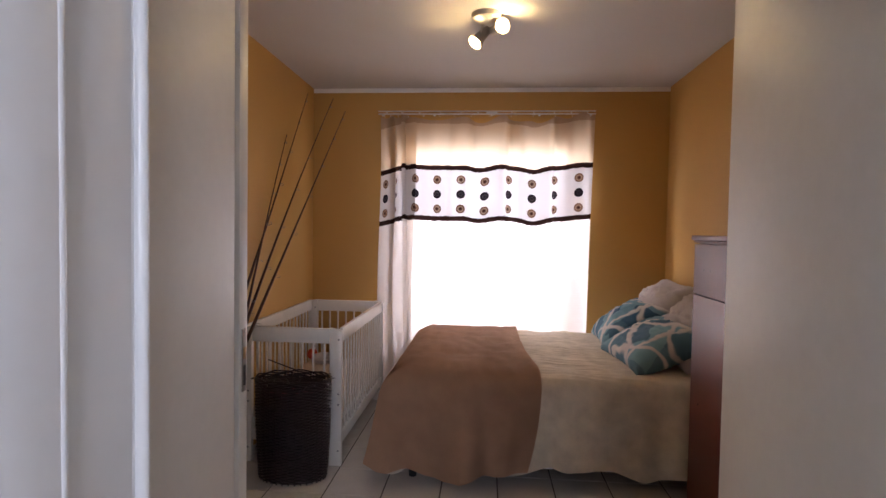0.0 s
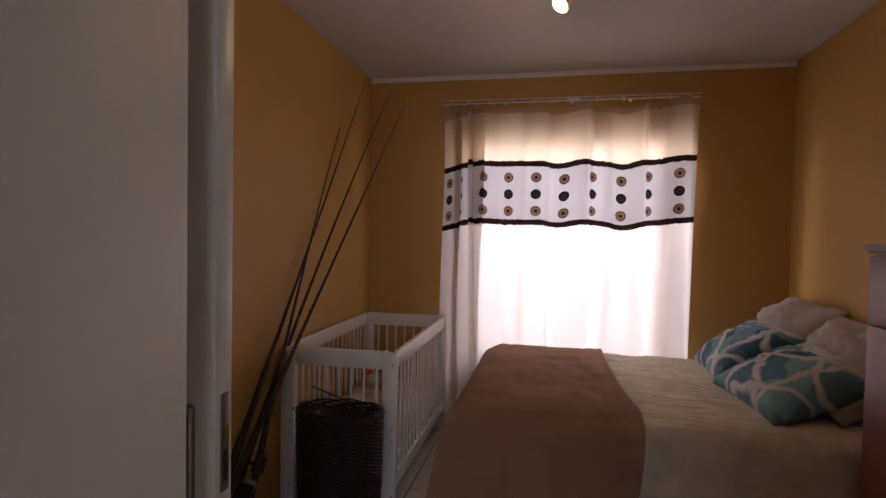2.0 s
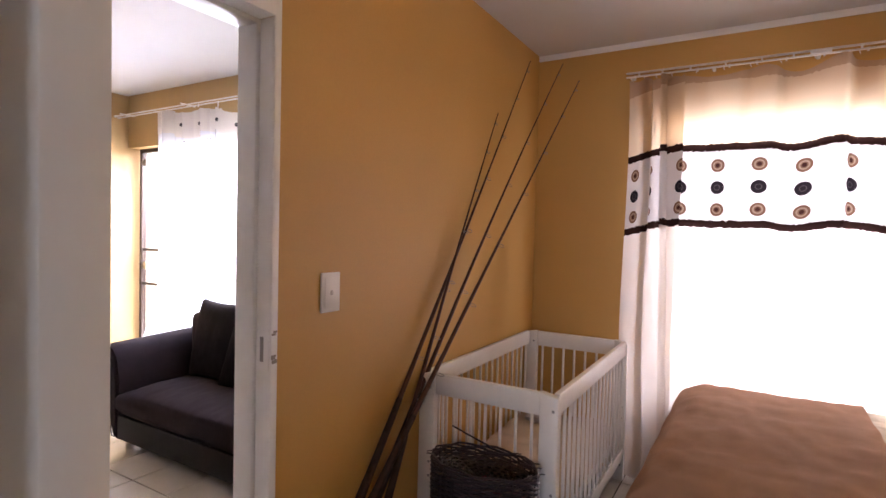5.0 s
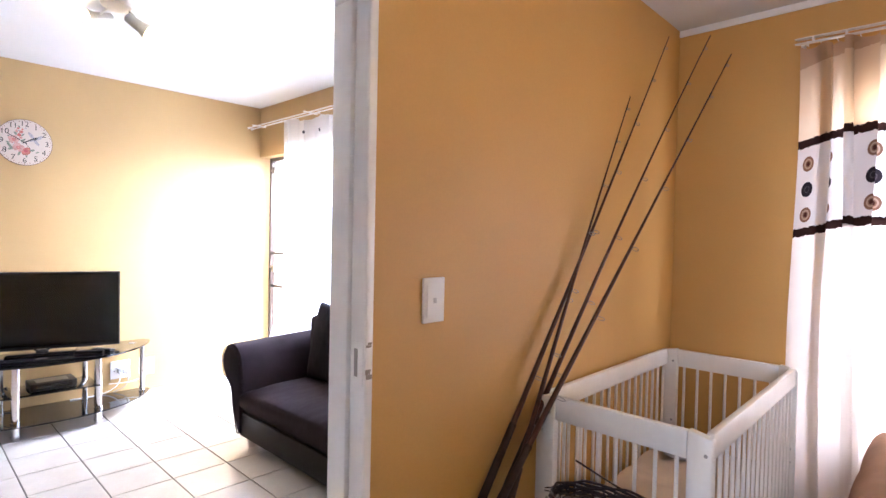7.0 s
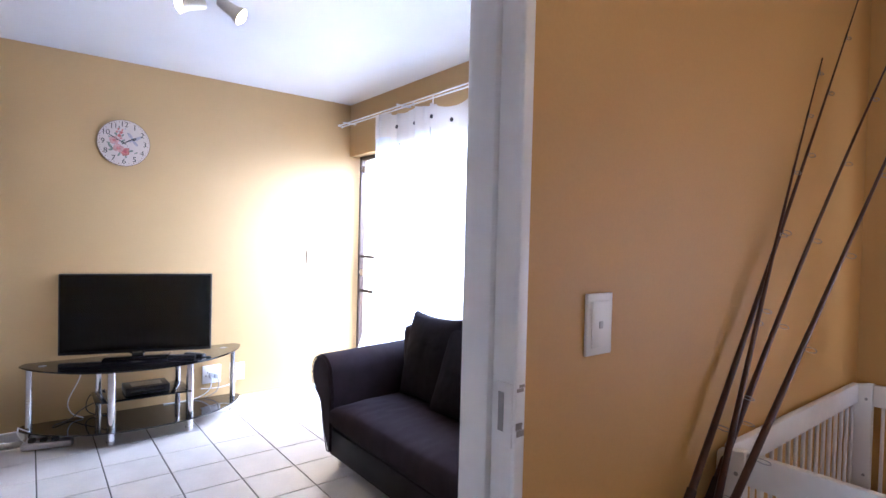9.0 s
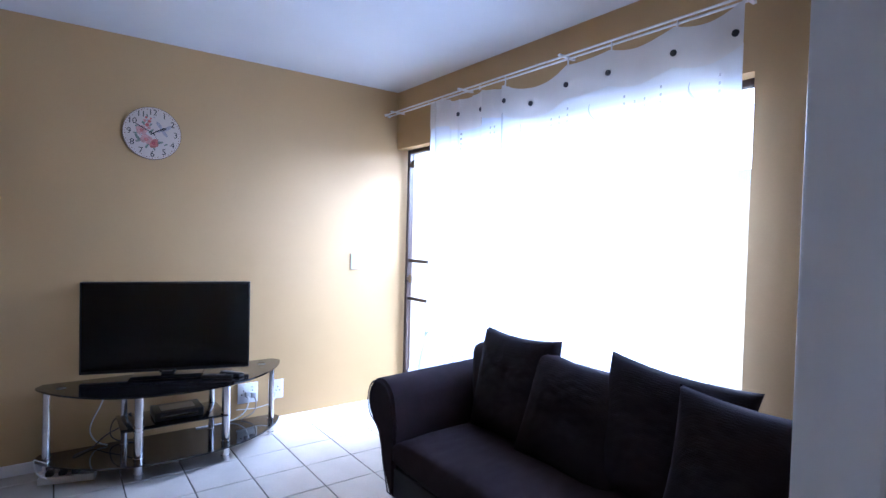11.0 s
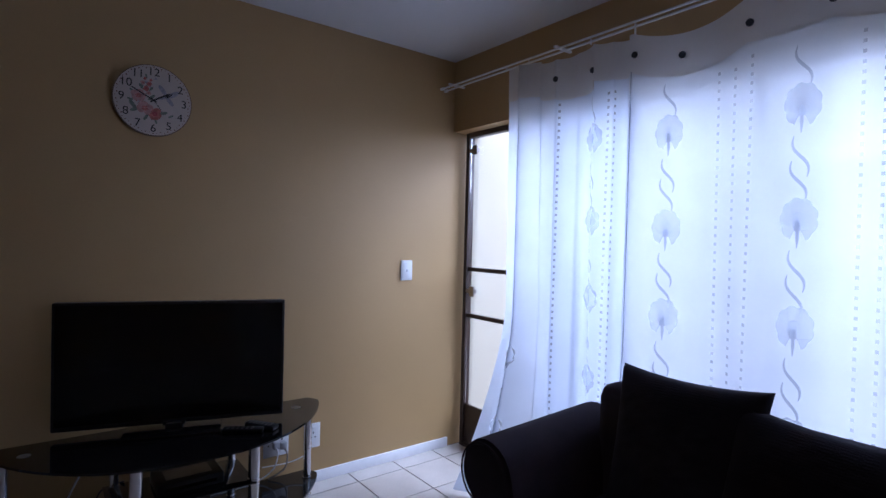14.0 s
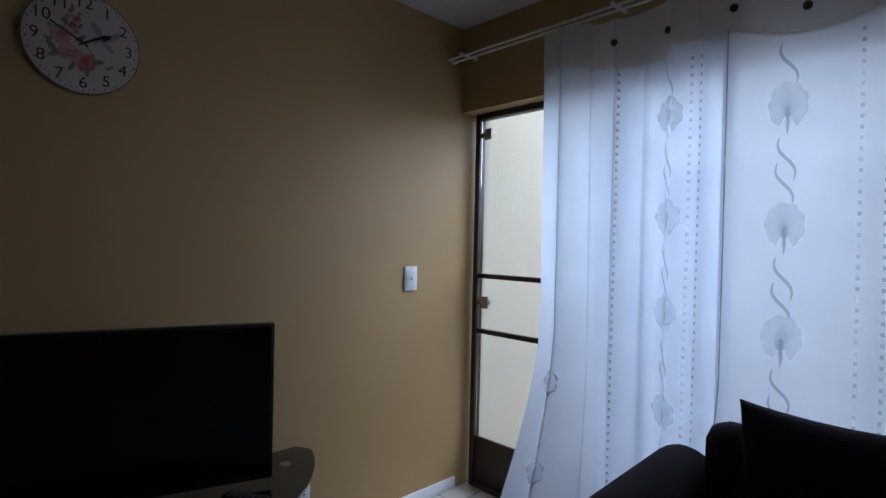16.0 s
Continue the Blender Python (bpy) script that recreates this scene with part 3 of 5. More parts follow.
def curtain_print():
    """Cream cloth with a printed band: two ragged dark stripes and three rows of ringed dots; u and v are metres on the cloth."""
    m = cloth("printed_curtain_cloth", (0.80, 0.745, 0.70), 0.66, 0.10, 500)
    nt = m.node_tree
    dif = next(n for n in nt.nodes if n.type == "BSDF_DIFFUSE")
    tra = next(n for n in nt.nodes if n.type == "BSDF_TRANSLUCENT")
    clear = next(n for n in nt.nodes if n.type == "MIX_SHADER" and abs(n.inputs[0].default_value - 0.10) < 0.001)
    base = next(n for n in nt.nodes if n.type == "VALTORGB").outputs[0]
    uv = nt.nodes.new("ShaderNodeUVMap")
    sep = nt.nodes.new("ShaderNodeSeparateXYZ")
    nt.links.new(uv.outputs[0], sep.inputs[0])

    def op(kind, a, b=0.0, c=None):
        n = nt.nodes.new("ShaderNodeMath")
        n.operation = kind
        for i, v in enumerate((a, b) if c is None else (a, b, c)):
            if isinstance(v, (int, float)):
                n.inputs[i].default_value = v
            else:
                nt.links.new(v, n.inputs[i])
        return n.outputs[0]

    u, v = sep.outputs[0], sep.outputs[1]
    wob = nt.nodes.new("ShaderNodeTexNoise")
    wob.inputs["Scale"].default_value = 70
    nt.links.new(uv.outputs[0], wob.inputs["Vector"])
    vw = op("MULTIPLY_ADD", wob.outputs[0], 0.022, op("SUBTRACT", v, 0.011))

    def mix(mask, a, rgb):
        n = nt.nodes.new("ShaderNodeMix")
        n.data_type = "RGBA"
        nt.links.new(mask, n.inputs["Factor"])
        nt.links.new(a, n.inputs["A"])
        n.inputs["B"].default_value = (*rgb, 1)
        return n.outputs["Result"]

    du = op("MULTIPLY", op("SUBTRACT", op("FRACT", op("DIVIDE", u, 0.196)), 0.5), 0.196)
    col = base
    band = op("MULTIPLY", op("GREATER_THAN", v, 1.50), op("LESS_THAN", v, 1.90))
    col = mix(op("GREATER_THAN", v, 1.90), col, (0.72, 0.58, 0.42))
    col = mix(band, col, (0.78, 0.75, 0.76))
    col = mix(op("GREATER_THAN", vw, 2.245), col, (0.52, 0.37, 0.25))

    def ring(row, r0, r1, rgb, col):
        dv = op("SUBTRACT", v, row)
        r = op("SQRT", op("ADD", op("MULTIPLY", du, du), op("MULTIPLY", dv, dv)))
        mask = op("MULTIPLY", op("GREATER_THAN", r, r0), op("LESS_THAN", r, r1))
        return mix(mask, col, rgb), mask

    masks = []
    for row in (1.805, 1.575):
        col, k = ring(row, -1, 0.034, (0.24, 0.135, 0.09), col)
        col, k1 = ring(row, 0.016, 0.023, (0.46, 0.32, 0.24), col)
        col, k2 = ring(row, -1, 0.010, (0.08, 0.03, 0.025), col)
        masks.append(k)
    col, k = ring(1.690, -1, 0.034, (0.035, 0.028, 0.035), col)
    col, k1 = ring(1.690, 0.012, 0.015, (0.12, 0.10, 0.11), col)
    masks.append(k)
    for row in (1.900, 1.498):
        k = op("LESS_THAN", op("ABSOLUTE", op("SUBTRACT", vw, row)), 0.019)
        col = mix(k, col, (0.030, 0.014, 0.012))
        masks.append(k)
    tot = masks[0]
    for k in masks[1:]:
        tot = op("MAXIMUM", tot, k)
    nt.links.new(op("MULTIPLY", op("SUBTRACT", 1.0, tot), op("SUBTRACT", 0.05, op("MULTIPLY", band, 0.04))), clear.inputs[0])
    blend = next(n for n in nt.nodes if n.type == "MIX_SHADER" and abs(n.inputs[0].default_value - 0.66) < 0.001)
    nt.links.new(op("MULTIPLY", op("SUBTRACT", 0.66, op("MULTIPLY", band, 0.44)), op("SUBTRACT", 1.0, op("MULTIPLY", tot, 0.55))), blend.inputs[0])
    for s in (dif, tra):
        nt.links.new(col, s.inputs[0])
    return m


M_PRINT = curtain_print()
RY, RZ = 4.225, 2.30
rail = thing("curtain_rail", "white double curtain rail with hanging runners", "curtain rail", (0, RY, RZ))
for y in (RY - 0.03, RY + 0.02):
    for z in (RZ + 0.011, RZ - 0.011) if y < RY else (RZ + 0.0235, RZ + 0.002):
        part("track", boxed((-0.86, 0.843, y - 0.008, y + 0.008, z - 0.0028, z + 0.0028), bevel=0.001), mat("white_track", (0.74, 0.72, 0.69), 0.4, bump=0), rail)
    for x in [-0.80 + 0.145 * k + 0.02 * math.sin(5 * k + 90 * y) for k in range(12)]:
        part("track_joint", boxed((x - 0.004, x + 0.004, y - 0.007, y + 0.004, RZ - 0.009, RZ + 0.009)), M_WHITE, rail)
for x in (-0.84, -0.42, 0.04, 0.42, 0.82):
    part("bracket", boxed((x - 0.008, x + 0.008, RY + 0.028, BN, RZ - 0.006, RZ + 0.008), bevel=0.002), M_WHITE, rail)
part("overlap_arm", boxed((0.0, 0.085, RY - 0.048, RY - 0.040, RZ - 0.012, RZ + 0.006), bevel=0.003), M_WHITE, rail)
for x in (-0.81, -0.76, -0.70, -0.62, -0.50, -0.37, -0.25, -0.12, 0.02, 0.19, 0.36, 0.53, 0.66, 0.80):
    bm = bmesh.new()
    tube(bm, [(x, RY - 0.030, RZ - 0.013), (x, RY - 0.034, RZ - 0.022), (x + 0.004, RY - 0.034, RZ - 0.032)], 0.0022, 6)
    part("runner", bm, M_WHITE, rail)


def drape(u, z, top, k):
    """Soft folds that deepen downwards."""
    d = (top - z) / top
    return (0.4 + 0.9 * d) * (0.55 * math.sin(k * u + 0.6 * math.sin(2.3 * u)) + 0.45 * math.sin(0.47 * k * u + 1.3 + 0.8 * d))


def hem_sag(u):
    """How far the printed band hangs down between the hooks."""
    return 0.012 * math.sin(2.2 * math.pi * u) ** 2 + 0.026 * math.exp(-((u - 0.42) / 0.06) ** 2) + 0.028 * math.exp(-((u - 0.69) / 0.06) ** 2) - 0.026 * max(0.0, u - 0.85) / 0.15


# places across the cloth where a deep fold hangs from a hook, and its depth
FOLDS = ((0.03, 0.030), (0.17, -0.010), (0.27, 0.014), (0.365, 0.022), (0.55, 0.042), (0.63, -0.016), (0.79, 0.034), (0.88, -0.012), (0.965, 0.020))


def main_drape(u, v):
    x = -0.675 + 1.52 * u
    hang = abs(math.sin((2.0 + 3.6 * u) * math.pi * u)) ** 1.3
    top = 2.283 - 0.030 * hang - hem_sag(u) * 1.3
    z = 0.06 + v * (top - 0.06)
    d = 1 - v
    x += 0.008 * math.sin(9 * u + 1.5 * z) - 0.03 * d * (u - 0.5)
    y = RY - 0.034 + 0.010 * drape(u * 1.5, z, 2.3, 26) + 0.004 * math.sin(60 * u + 3 * z) * d
    for c, a in FOLDS:
        lean = c + 0.020 * math.sin(40 * c) * d
        w = 0.016 + 0.012 * d
        e = (u - lean) / w
        y += 1.6 * a * (0.7 + 0.3 * d) * math.tanh(e) * math.exp(-(e / 3.2) ** 2)
        x -= (0.25 + 1.5 * d * d) * abs(a) * math.tanh(e) * math.exp(-(e / 3.2) ** 2)
    return (x, y, z)


def bunch_drape(u, v):
    top = 2.265 - 0.018 * abs(math.sin(3 * u * math.pi))
    z = 0.03 + v * (top - 0.03)
    d = 1 - v
    s = min(1.0, max(0.0, (u - 0.42) / 0.16))
    s = s * s * (3 - 2 * s)
    x = -0.838 + 0.285 * u - 0.055 * s * math.exp(-((u - 0.58) / 0.22) ** 2) + 0.010 * math.sin(3.1 * z + 2) + 0.012 * d * math.sin(5 * u)
    y = RY - 0.060 + 0.042 * (s - 0.5) * math.exp(-((u - 0.5) / 0.3) ** 2) + 0.010 * math.sin(7 * u + 1.1 * z) + 0.005 * math.sin(15 * u + 2.3 * z) * (0.4 + d)
    return (x, y, z)


cur = thing("curtain", "cream curtain with a dotted printed band over the bright window", "curtain", (0, RY, 0.03))
bm = bmesh.new()
sheet(bm, main_drape, 220, 50, lambda u, v: (u * 1.62 + 0.168, main_drape(u, v)[2] + hem_sag(u) + 0.022))
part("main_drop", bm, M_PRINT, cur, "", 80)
bm = bmesh.new()
sheet(bm, bunch_drape, 90, 60, lambda u, v: (u * 0.47 + 0.03, bunch_drape(u, v)[2] + 0.085 - 0.065 * u))
part("gathered_side", bm, M_PRINT, cur, "gathered side of the curtain", 80)

# ---- bed ----
X0, X1, Y0, Y1, BZ = -0.47, 1.40, 2.85, 4.19, 0.59
bed = thing("bed", "low double bed on a dark base with a cream sheet", "bed", ((X0 + X1) / 2, (Y0 + Y1) / 2, 0))
part("base", boxed((X0 + 0.03, X1, Y0 + 0.034, Y1, 0.07, 0.30), bevel=0.015), M_BASE, bed, "dark fabric bed base")
for x in (X0 + 0.10, X1 - 0.12):
    for y in (Y0 + 0.045, Y1 - 0.1):
        bm = bmesh.new()
        cyl(bm, (x, y, 0), (x, y, 0.07), 0.022, 0.028, 14)
        part("leg", bm, M_BLACK, bed)
part("mattress", boxed((X0, X1, Y0, Y1, 0.30, BZ - 0.008), bevel=0.04, ), M_WHITE, bed, "white mattress under the sheet")
part("base_trim", boxed((X0 + 0.022, X1 - 0.01, Y0 + 0.018, Y0 + 0.032, 0.085, 0.115), bevel=0.004), M_WHITE, bed, "white strip along the base")


def cover(x0, x1, y0, y1, z, r, hang_front, hang_left, seed, amp, flare, crease, curve):
    """Cloth laid over the bed: flat top, round shoulders, hanging front (towards -y) and left end."""
    rn = Vector((seed * 3.1, seed * 1.7, 0))

    def f(u, v):
        # s runs from the hanging hem at the front, over the shoulder, to the far edge
        s = v * (hang_front + (y1 - y0))
        a = u * (hang_left + (x1 - x0))
        if s < hang_front:
            dz, y, out = -(hang_front - s), y0, 1.0 - s / hang_front
        else:
            dz, y, out = 0.0, y0 + s - hang_front, 0.0
        if a < hang_left:
            dzl, x, outl = -(hang_left - a), x0, (hang_left - a) / max(hang_left, 1e-6)
        else:
            dzl, x, outl = 0.0, x0 + a - hang_left, 0.0
        zz = z + min(dz, dzl) if min(dz, dzl) < 0 else z
        # rounded shoulder
        e = min(s - hang_front, a - hang_left if hang_left > 0 else 9)
        zz -= 0.55 * r * math.exp(-max(e, 0.0) / (r * 0.8))
        round_y = 0.75 * r * (1 - math.exp(dz / (0.5 * r)))
        round_x = 0.75 * r * (1 - math.exp(dzl / (0.5 * r)))
        n = noise.noise(Vector((x * 5, y * 5, seed)) + rn)
        n2 = noise.noise(Vector((x * 14, y * 9, seed + 5)) + rn)
        bend = 0.35 * noise.noise(Vector((x * 2, y * 2, seed + 3)))
        n3 = noise.noise(Vector((x * 2.8, y * 21 + bend * 6, seed + 9)) + rn)
        n4 = noise.noise(Vector((x * 5.5, y * 44 + bend * 9, seed + 11)) + rn)
        ridge = max(0.0, 0.32 - abs(n3)) * 1.6 + max(0.0, 0.25 - abs(n4)) * 0.9
        zz += (amp * (n + 0.5 * n2) + crease * ridge) * (1.0 if dz == 0 and dzl == 0 else 0.0)
        w = 0.030 * math.sin(x * 13 + seed) + 0.018 * math.sin(x * 29 + 2 * seed) + 0.04 * n + 0.02 * n2
        if dz < 0:
            # the hem is uneven and the free corner is rounded
            zz += out * (0.024 * math.sin(x * 9 + 3.1 * seed) + 0.012 * math.sin(x * 19 + seed)) + 0.05 * out * outl
        # the free side edge swings outwards towards the front
        x += curve * max(0.0, (x - x1 + 0.25) / 0.25) * math.exp(-((y - y0 + 0.05) / 0.42) ** 2)
        x -= curve * 0.9 * max(0.0, (x - x1 + 0.25) / 0.25) * out ** 2
        y -= out * max(flare + w, 0.006) + round_y
        wl = 0.02 * math.sin(y * 17 + seed)
        x -= outl * max(flare * (0.9 + 0.9 * max(0.0, 1 - (y - y0 + 0.1) / 0.5)) + wl, 0.006) + round_x
        return (x, y, max(zz, 0.012))
    return f


bm = bmesh.new()
sheet(bm, cover(X0, X1 - 0.01, Y0, Y1 - 0.01, BZ, 0.03, 0.475, 0.42, 1.0, 0.006, 0.015, 0.013, 0.0), 170, 190)
part("sheet", bm, M_SHEET, bed, "cream patterned bed sheet hanging over the side", 80)
bm = bmesh.new()
sheet(bm, cover(X0 - 0.012, 0.262, Y0 - 0.016, Y1 - 0.03, BZ + 0.036, 0.065, 0.515, 0.50, 2.0, 0.018, 0.05, 0.002, 0.06), 140, 160)
bmesh.ops.solidify(bm, geom=bm.faces[:], thickness=0.004)
whole("throw_blanket", bm, M_THROW, "brown fleece throw spread over the foot of the bed", "blanket", smooth=80)


def pillow(name, w, d, h, m, material, label, category, seed, group="", pinch=0.5, crumple=1.0):
    def f(sign):
        def g(u, v):
            a, b = 2 * u - 1, 2 * v - 1
            k = (1 - abs(a) ** 2.6) * (1 - abs(b) ** 2.6)
            k = max(k, 0) ** pinch
            # sides drawn in between the corners
            x = a * w / 2 * (1 - 0.09 * (1 - b * b))
            y = b * d / 2 * (1 - 0.09 * (1 - a * a))
            wr = noise.noise(Vector((a * 2.6 + seed, b * 2.6, sign))) * 0.30 + noise.noise(Vector((a * 7 + seed, b * 5, sign))) * 0.16 + (0.3 - abs(noise.noise(Vector((a * 3 + b * 2 + seed, b * 6 - a * 2, sign))))) * 0.22 + noise.noise(Vector((a * 5 + seed, b * 14, sign))) * 0.08
            return (x, y, sign * h / 2 * k * (1 + crumple * wr) + 0.004 * sign)
        return g
    bm = bmesh.new()
    sheet(bm, f(1), 48, 44)
    sheet(bm, f(-1), 48, 44)
    bmesh.ops.remove_doubles(bm, verts=bm.verts, dist=0.0082)
    bmesh.ops.transform(bm, matrix=m, verts=bm.verts)
    return whole(name, bm, material, label, category, group, smooth=80)


def pillow_print():
    m = mat("blue_trellis_cotton", (0.16, 0.36, 0.46), 0.85, vary=0.35, scale=9, fine=300, bump=0.12)
    nt = m.node_tree
    b = nt.nodes["Principled BSDF"]
    src = b.inputs["Base Color"].links[0].from_socket
    co = nt.nodes.new("ShaderNodeTexCoord")
    ds = nt.nodes.new("ShaderNodeTexNoise")
    ds.inputs["Scale"].default_value = 4
    nt.links.new(co.outputs["Object"], ds.inputs["Vector"])
    ad = nt.nodes.new("ShaderNodeMixRGB")
    ad.blend_type = "LINEAR_LIGHT"
    ad.inputs[0].default_value = 0.09
    nt.links.new(co.outputs["Object"], ad.inputs[1])
    nt.links.new(ds.outputs["Color"], ad.inputs[2])
    best = None
    for axis in ((0.3, 3.4, 0.2), (2.9, 1.7, 1.6), (-2.6, 1.9, -1.3)):
        dot = nt.nodes.new("ShaderNodeVectorMath")
        dot.operation = "DOT_PRODUCT"
        nt.links.new(ad.outputs[0], dot.inputs[0])
        dot.inputs[1].default_value = axis
        pp = nt.nodes.new("ShaderNodeMath")
        pp.operation = "PINGPONG"
        pp.inputs[1].default_value = 0.5
        nt.links.new(dot.outputs["Value"], pp.inputs[0])
        if best is None:
            best = pp.outputs[0]
        else:
            mn = nt.nodes.new("ShaderNodeMath")
            mn.operation = "MINIMUM"
            nt.links.new(best, mn.inputs[0])
            nt.links.new(pp.outputs[0], mn.inputs[1])
            best = mn.outputs[0]
    lt = nt.nodes.new("ShaderNodeMath")
    lt.operation = "MULTIPLY_ADD"
    lt.use_clamp = True
    lt.inputs[1].default_value, lt.inputs[2].default_value = -22.0, 1.75
    nt.links.new(best, lt.inputs[0])
    vc = nt.nodes.new("ShaderNodeTexVoronoi")
    vc.inputs["Scale"].default_value = 4.6
    nt.links.new(ad.outputs[0], vc.inputs["Vector"])
    rp = nt.nodes.new("ShaderNodeValToRGB")
    rp.color_ramp.elements[0].color, rp.color_ramp.elements[1].color = (0.030, 0.10, 0.17, 1), (0.19, 0.36, 0.42, 1)
    sp = nt.nodes.new("ShaderNodeSeparateColor")
    nt.links.new(vc.outputs["Color"], sp.inputs[0])
    nt.links.new(sp.outputs[0], rp.inputs[0])
    mx = nt.nodes.new("ShaderNodeMix")
    mx.data_type = "RGBA"
    nt.links.new(lt.outputs[0], mx.inputs["Factor"])
    nt.links.new(rp.outputs[0], mx.inputs["A"])
    mx.inputs["B"].default_value = (0.60, 0.56, 0.53, 1)
    nt.links.new(mx.outputs["Result"], b.inputs["Base Color"])
    return m


M_BLUE = pillow_print()
pillow("pillow", 0.50, 0.66, 0.21, pose(1.04, 3.28, BZ + 0.115, 0, -24, 5), M_BLUE, "blue pillow with a white trellis print on the bed", "pillow", 1.0, "pillows on the bed", 0.5, 0.6)
pillow("pillow", 0.50, 0.62, 0.21, pose(1.03, 3.87, BZ + 0.14, 0, -34, -4), M_BLUE, "blue pillow with a white trellis print near the window", "pillow", 5.0, "pillows on the bed", 0.5, 0.6)
pillow("pillow", 0.50, 0.62, 0.25, pose(1.27, 3.30, BZ + 0.20, 0, -50, 3), M_PILLOW, "plain grey pillow leaning on the wall", "pillow", 9.0, "pillows on the bed")
pillow("pillow", 0.52, 0.64, 0.25, pose(1.25, 3.88, BZ + 0.235, 0, -48, -3), M_PILLOW, "plain grey pillow in the corner of the bed", "pillow", 13.0, "pillows on the bed")

# ---- crib ----
CX0, CX1, CY0, CY1, CZ = -1.405, -0.795, 2.95, 4.19, 0.80
crib = thing("crib", "white wooden baby crib with slatted sides", "crib", ((CX0 + CX1) / 2, (CY0 + CY1) / 2, 0))
for x0, x1 in ((CX0, CX0 + 0.075), (CX1 - 0.075, CX1)):
    for y0, y1 in ((CY0, CY0 + 0.035), (CY1 - 0.035, CY1)):
        bm = boxed((x0, x1, y0, y1, 0, CZ), bevel=0.006)
        outer = x0 if x0 < -1.2 else x1
        for v in bm.verts:
            v.co.z -= 0.022 * max(0.0, 1 - abs(v.co.x - outer) / 0.016) if v.co.z > CZ - 0.01 else 0.0
        post = part("post", bm, M_CRIB, crib)
        for z in (0.735, 0.42, 0.36, 0.09):
            bm = bmesh.new()
            cyl(bm, (x0 + 0.055, y0 - 0.001, z), (x0 + 0.055, y0 + 0.002, z), 0.006, n=10)
            part("bolt", bm, M_BOLT, post)
for y in (CY0 + 0.006, CY1 - 0.030):
    part("end_rail", boxed((CX0 + 0.0755, CX1 - 0.0755, y, y + 0.024, CZ - 0.092, CZ - 0.004), bevel=0.005), M_CRIB, crib)
    part("end_rail", boxed((CX0 + 0.0755, CX1 - 0.0755, y, y + 0.024, 0.13, 0.20), bevel=0.005), M_CRIB, crib)
    for k in range(7):
        bm = bmesh.new()
        x = CX0 + 0.0755 + (k + 0.5) * (CX1 - CX0 - 0.151) / 7
        cyl(bm, (x, y + 0.012, 0.198), (x, y + 0.012, CZ - 0.09), 0.0065, n=10)
        part("slat", bm, M_CRIB, crib)
for x in (CX0 + 0.006, CX1 - 0.030):
    part("side_rail", boxed((x, x + 0.024, CY0 + 0.0355, CY1 - 0.0355, CZ - 0.085, CZ - 0.004), bevel=0.005), M_CRIB, crib)
    part("side_rail", boxed((x, x + 0.024, CY0 + 0.0355, CY1 - 0.0355, 0.12, 0.19), bevel=0.005), M_CRIB, crib)
    for k in range(17):
        bm = bmesh.new()
        y = CY0 + 0.0355 + (k + 0.5) * (CY1 - CY0 - 0.071) / 17
        cyl(bm, (x + 0.012, y, 0.188), (x + 0.012, y, CZ - 0.083), 0.0065, n=10)
        part("slat", bm, M_CRIB, crib)
part("slat_base", boxed((CX0 + 0.036, CX1 - 0.036, CY0 + 0.04, CY1 - 0.04, 0.22, 0.25)), M_CRIB, crib)


def quilt(u, v):
    x = CX0 + 0.045 + u * (CX1 - CX0 - 0.09)
    y = CY0 + 0.05 + v * (CY1 - CY0 - 0.10)
    e = min(u, 1 - u, v, 1 - v)
    return (x, y, 0.27 + 0.10 * min(1, e * 9) ** 0.5 + 0.03 * noise.noise(Vector((x * 6, y * 6, 2))))


bm = bmesh.new()
sheet(bm, quilt, 30, 50)
box(bm, CX0 + 0.045, CX1 - 0.045, CY0 + 0.05, CY1 - 0.05, 0.25, 0.275)
whole("crib_mattress", bm, mat("cream_crib_bedding", (0.62, 0.50, 0.38), 0.9, vary=0.12, scale=8, fine=200, bump=0.2), "cream crib mattress with rumpled bedding", "mattress", smooth=60)
bm = bmesh.new()
spin(bm, [(0.001, -0.04)] + [(0.04 * math.sin(a * math.pi / 12), -0.04 * math.cos(a * math.pi / 12)) for a in range(1, 12)] + [(0.001, 0.04)], (-1.275, 3.87, 0.425), 20)
whole("toy_ball", bm, mat("orange_toy_plastic", (0.75, 0.10, 0.04), 0.4, bump=0), "small orange red toy ball in the crib", "toy", smooth=80)

pillow("crib_pillow", 0.20, 0.15, 0.07, pose(-1.15, 3.80, 0.415, 0, 0, 20), M_PILLOW, "small pale grey pillow on the crib bedding", "pillow", 41.0, "", 0.5, 0.4)

# ---- wicker basket: upright stakes with strands woven round them ----
KX, KY, KA, KB, KH = -1.025, 2.805, 0.202, 0.128, 0.548
bask = thing("wicker_basket", "tall dark woven wicker laundry basket with frayed rim", "basket", (KX, KY, 0))


def kr(z):
    return 0.90 + 0.10 * z / KH + 0.03 * math.sin(3 * z / KH)


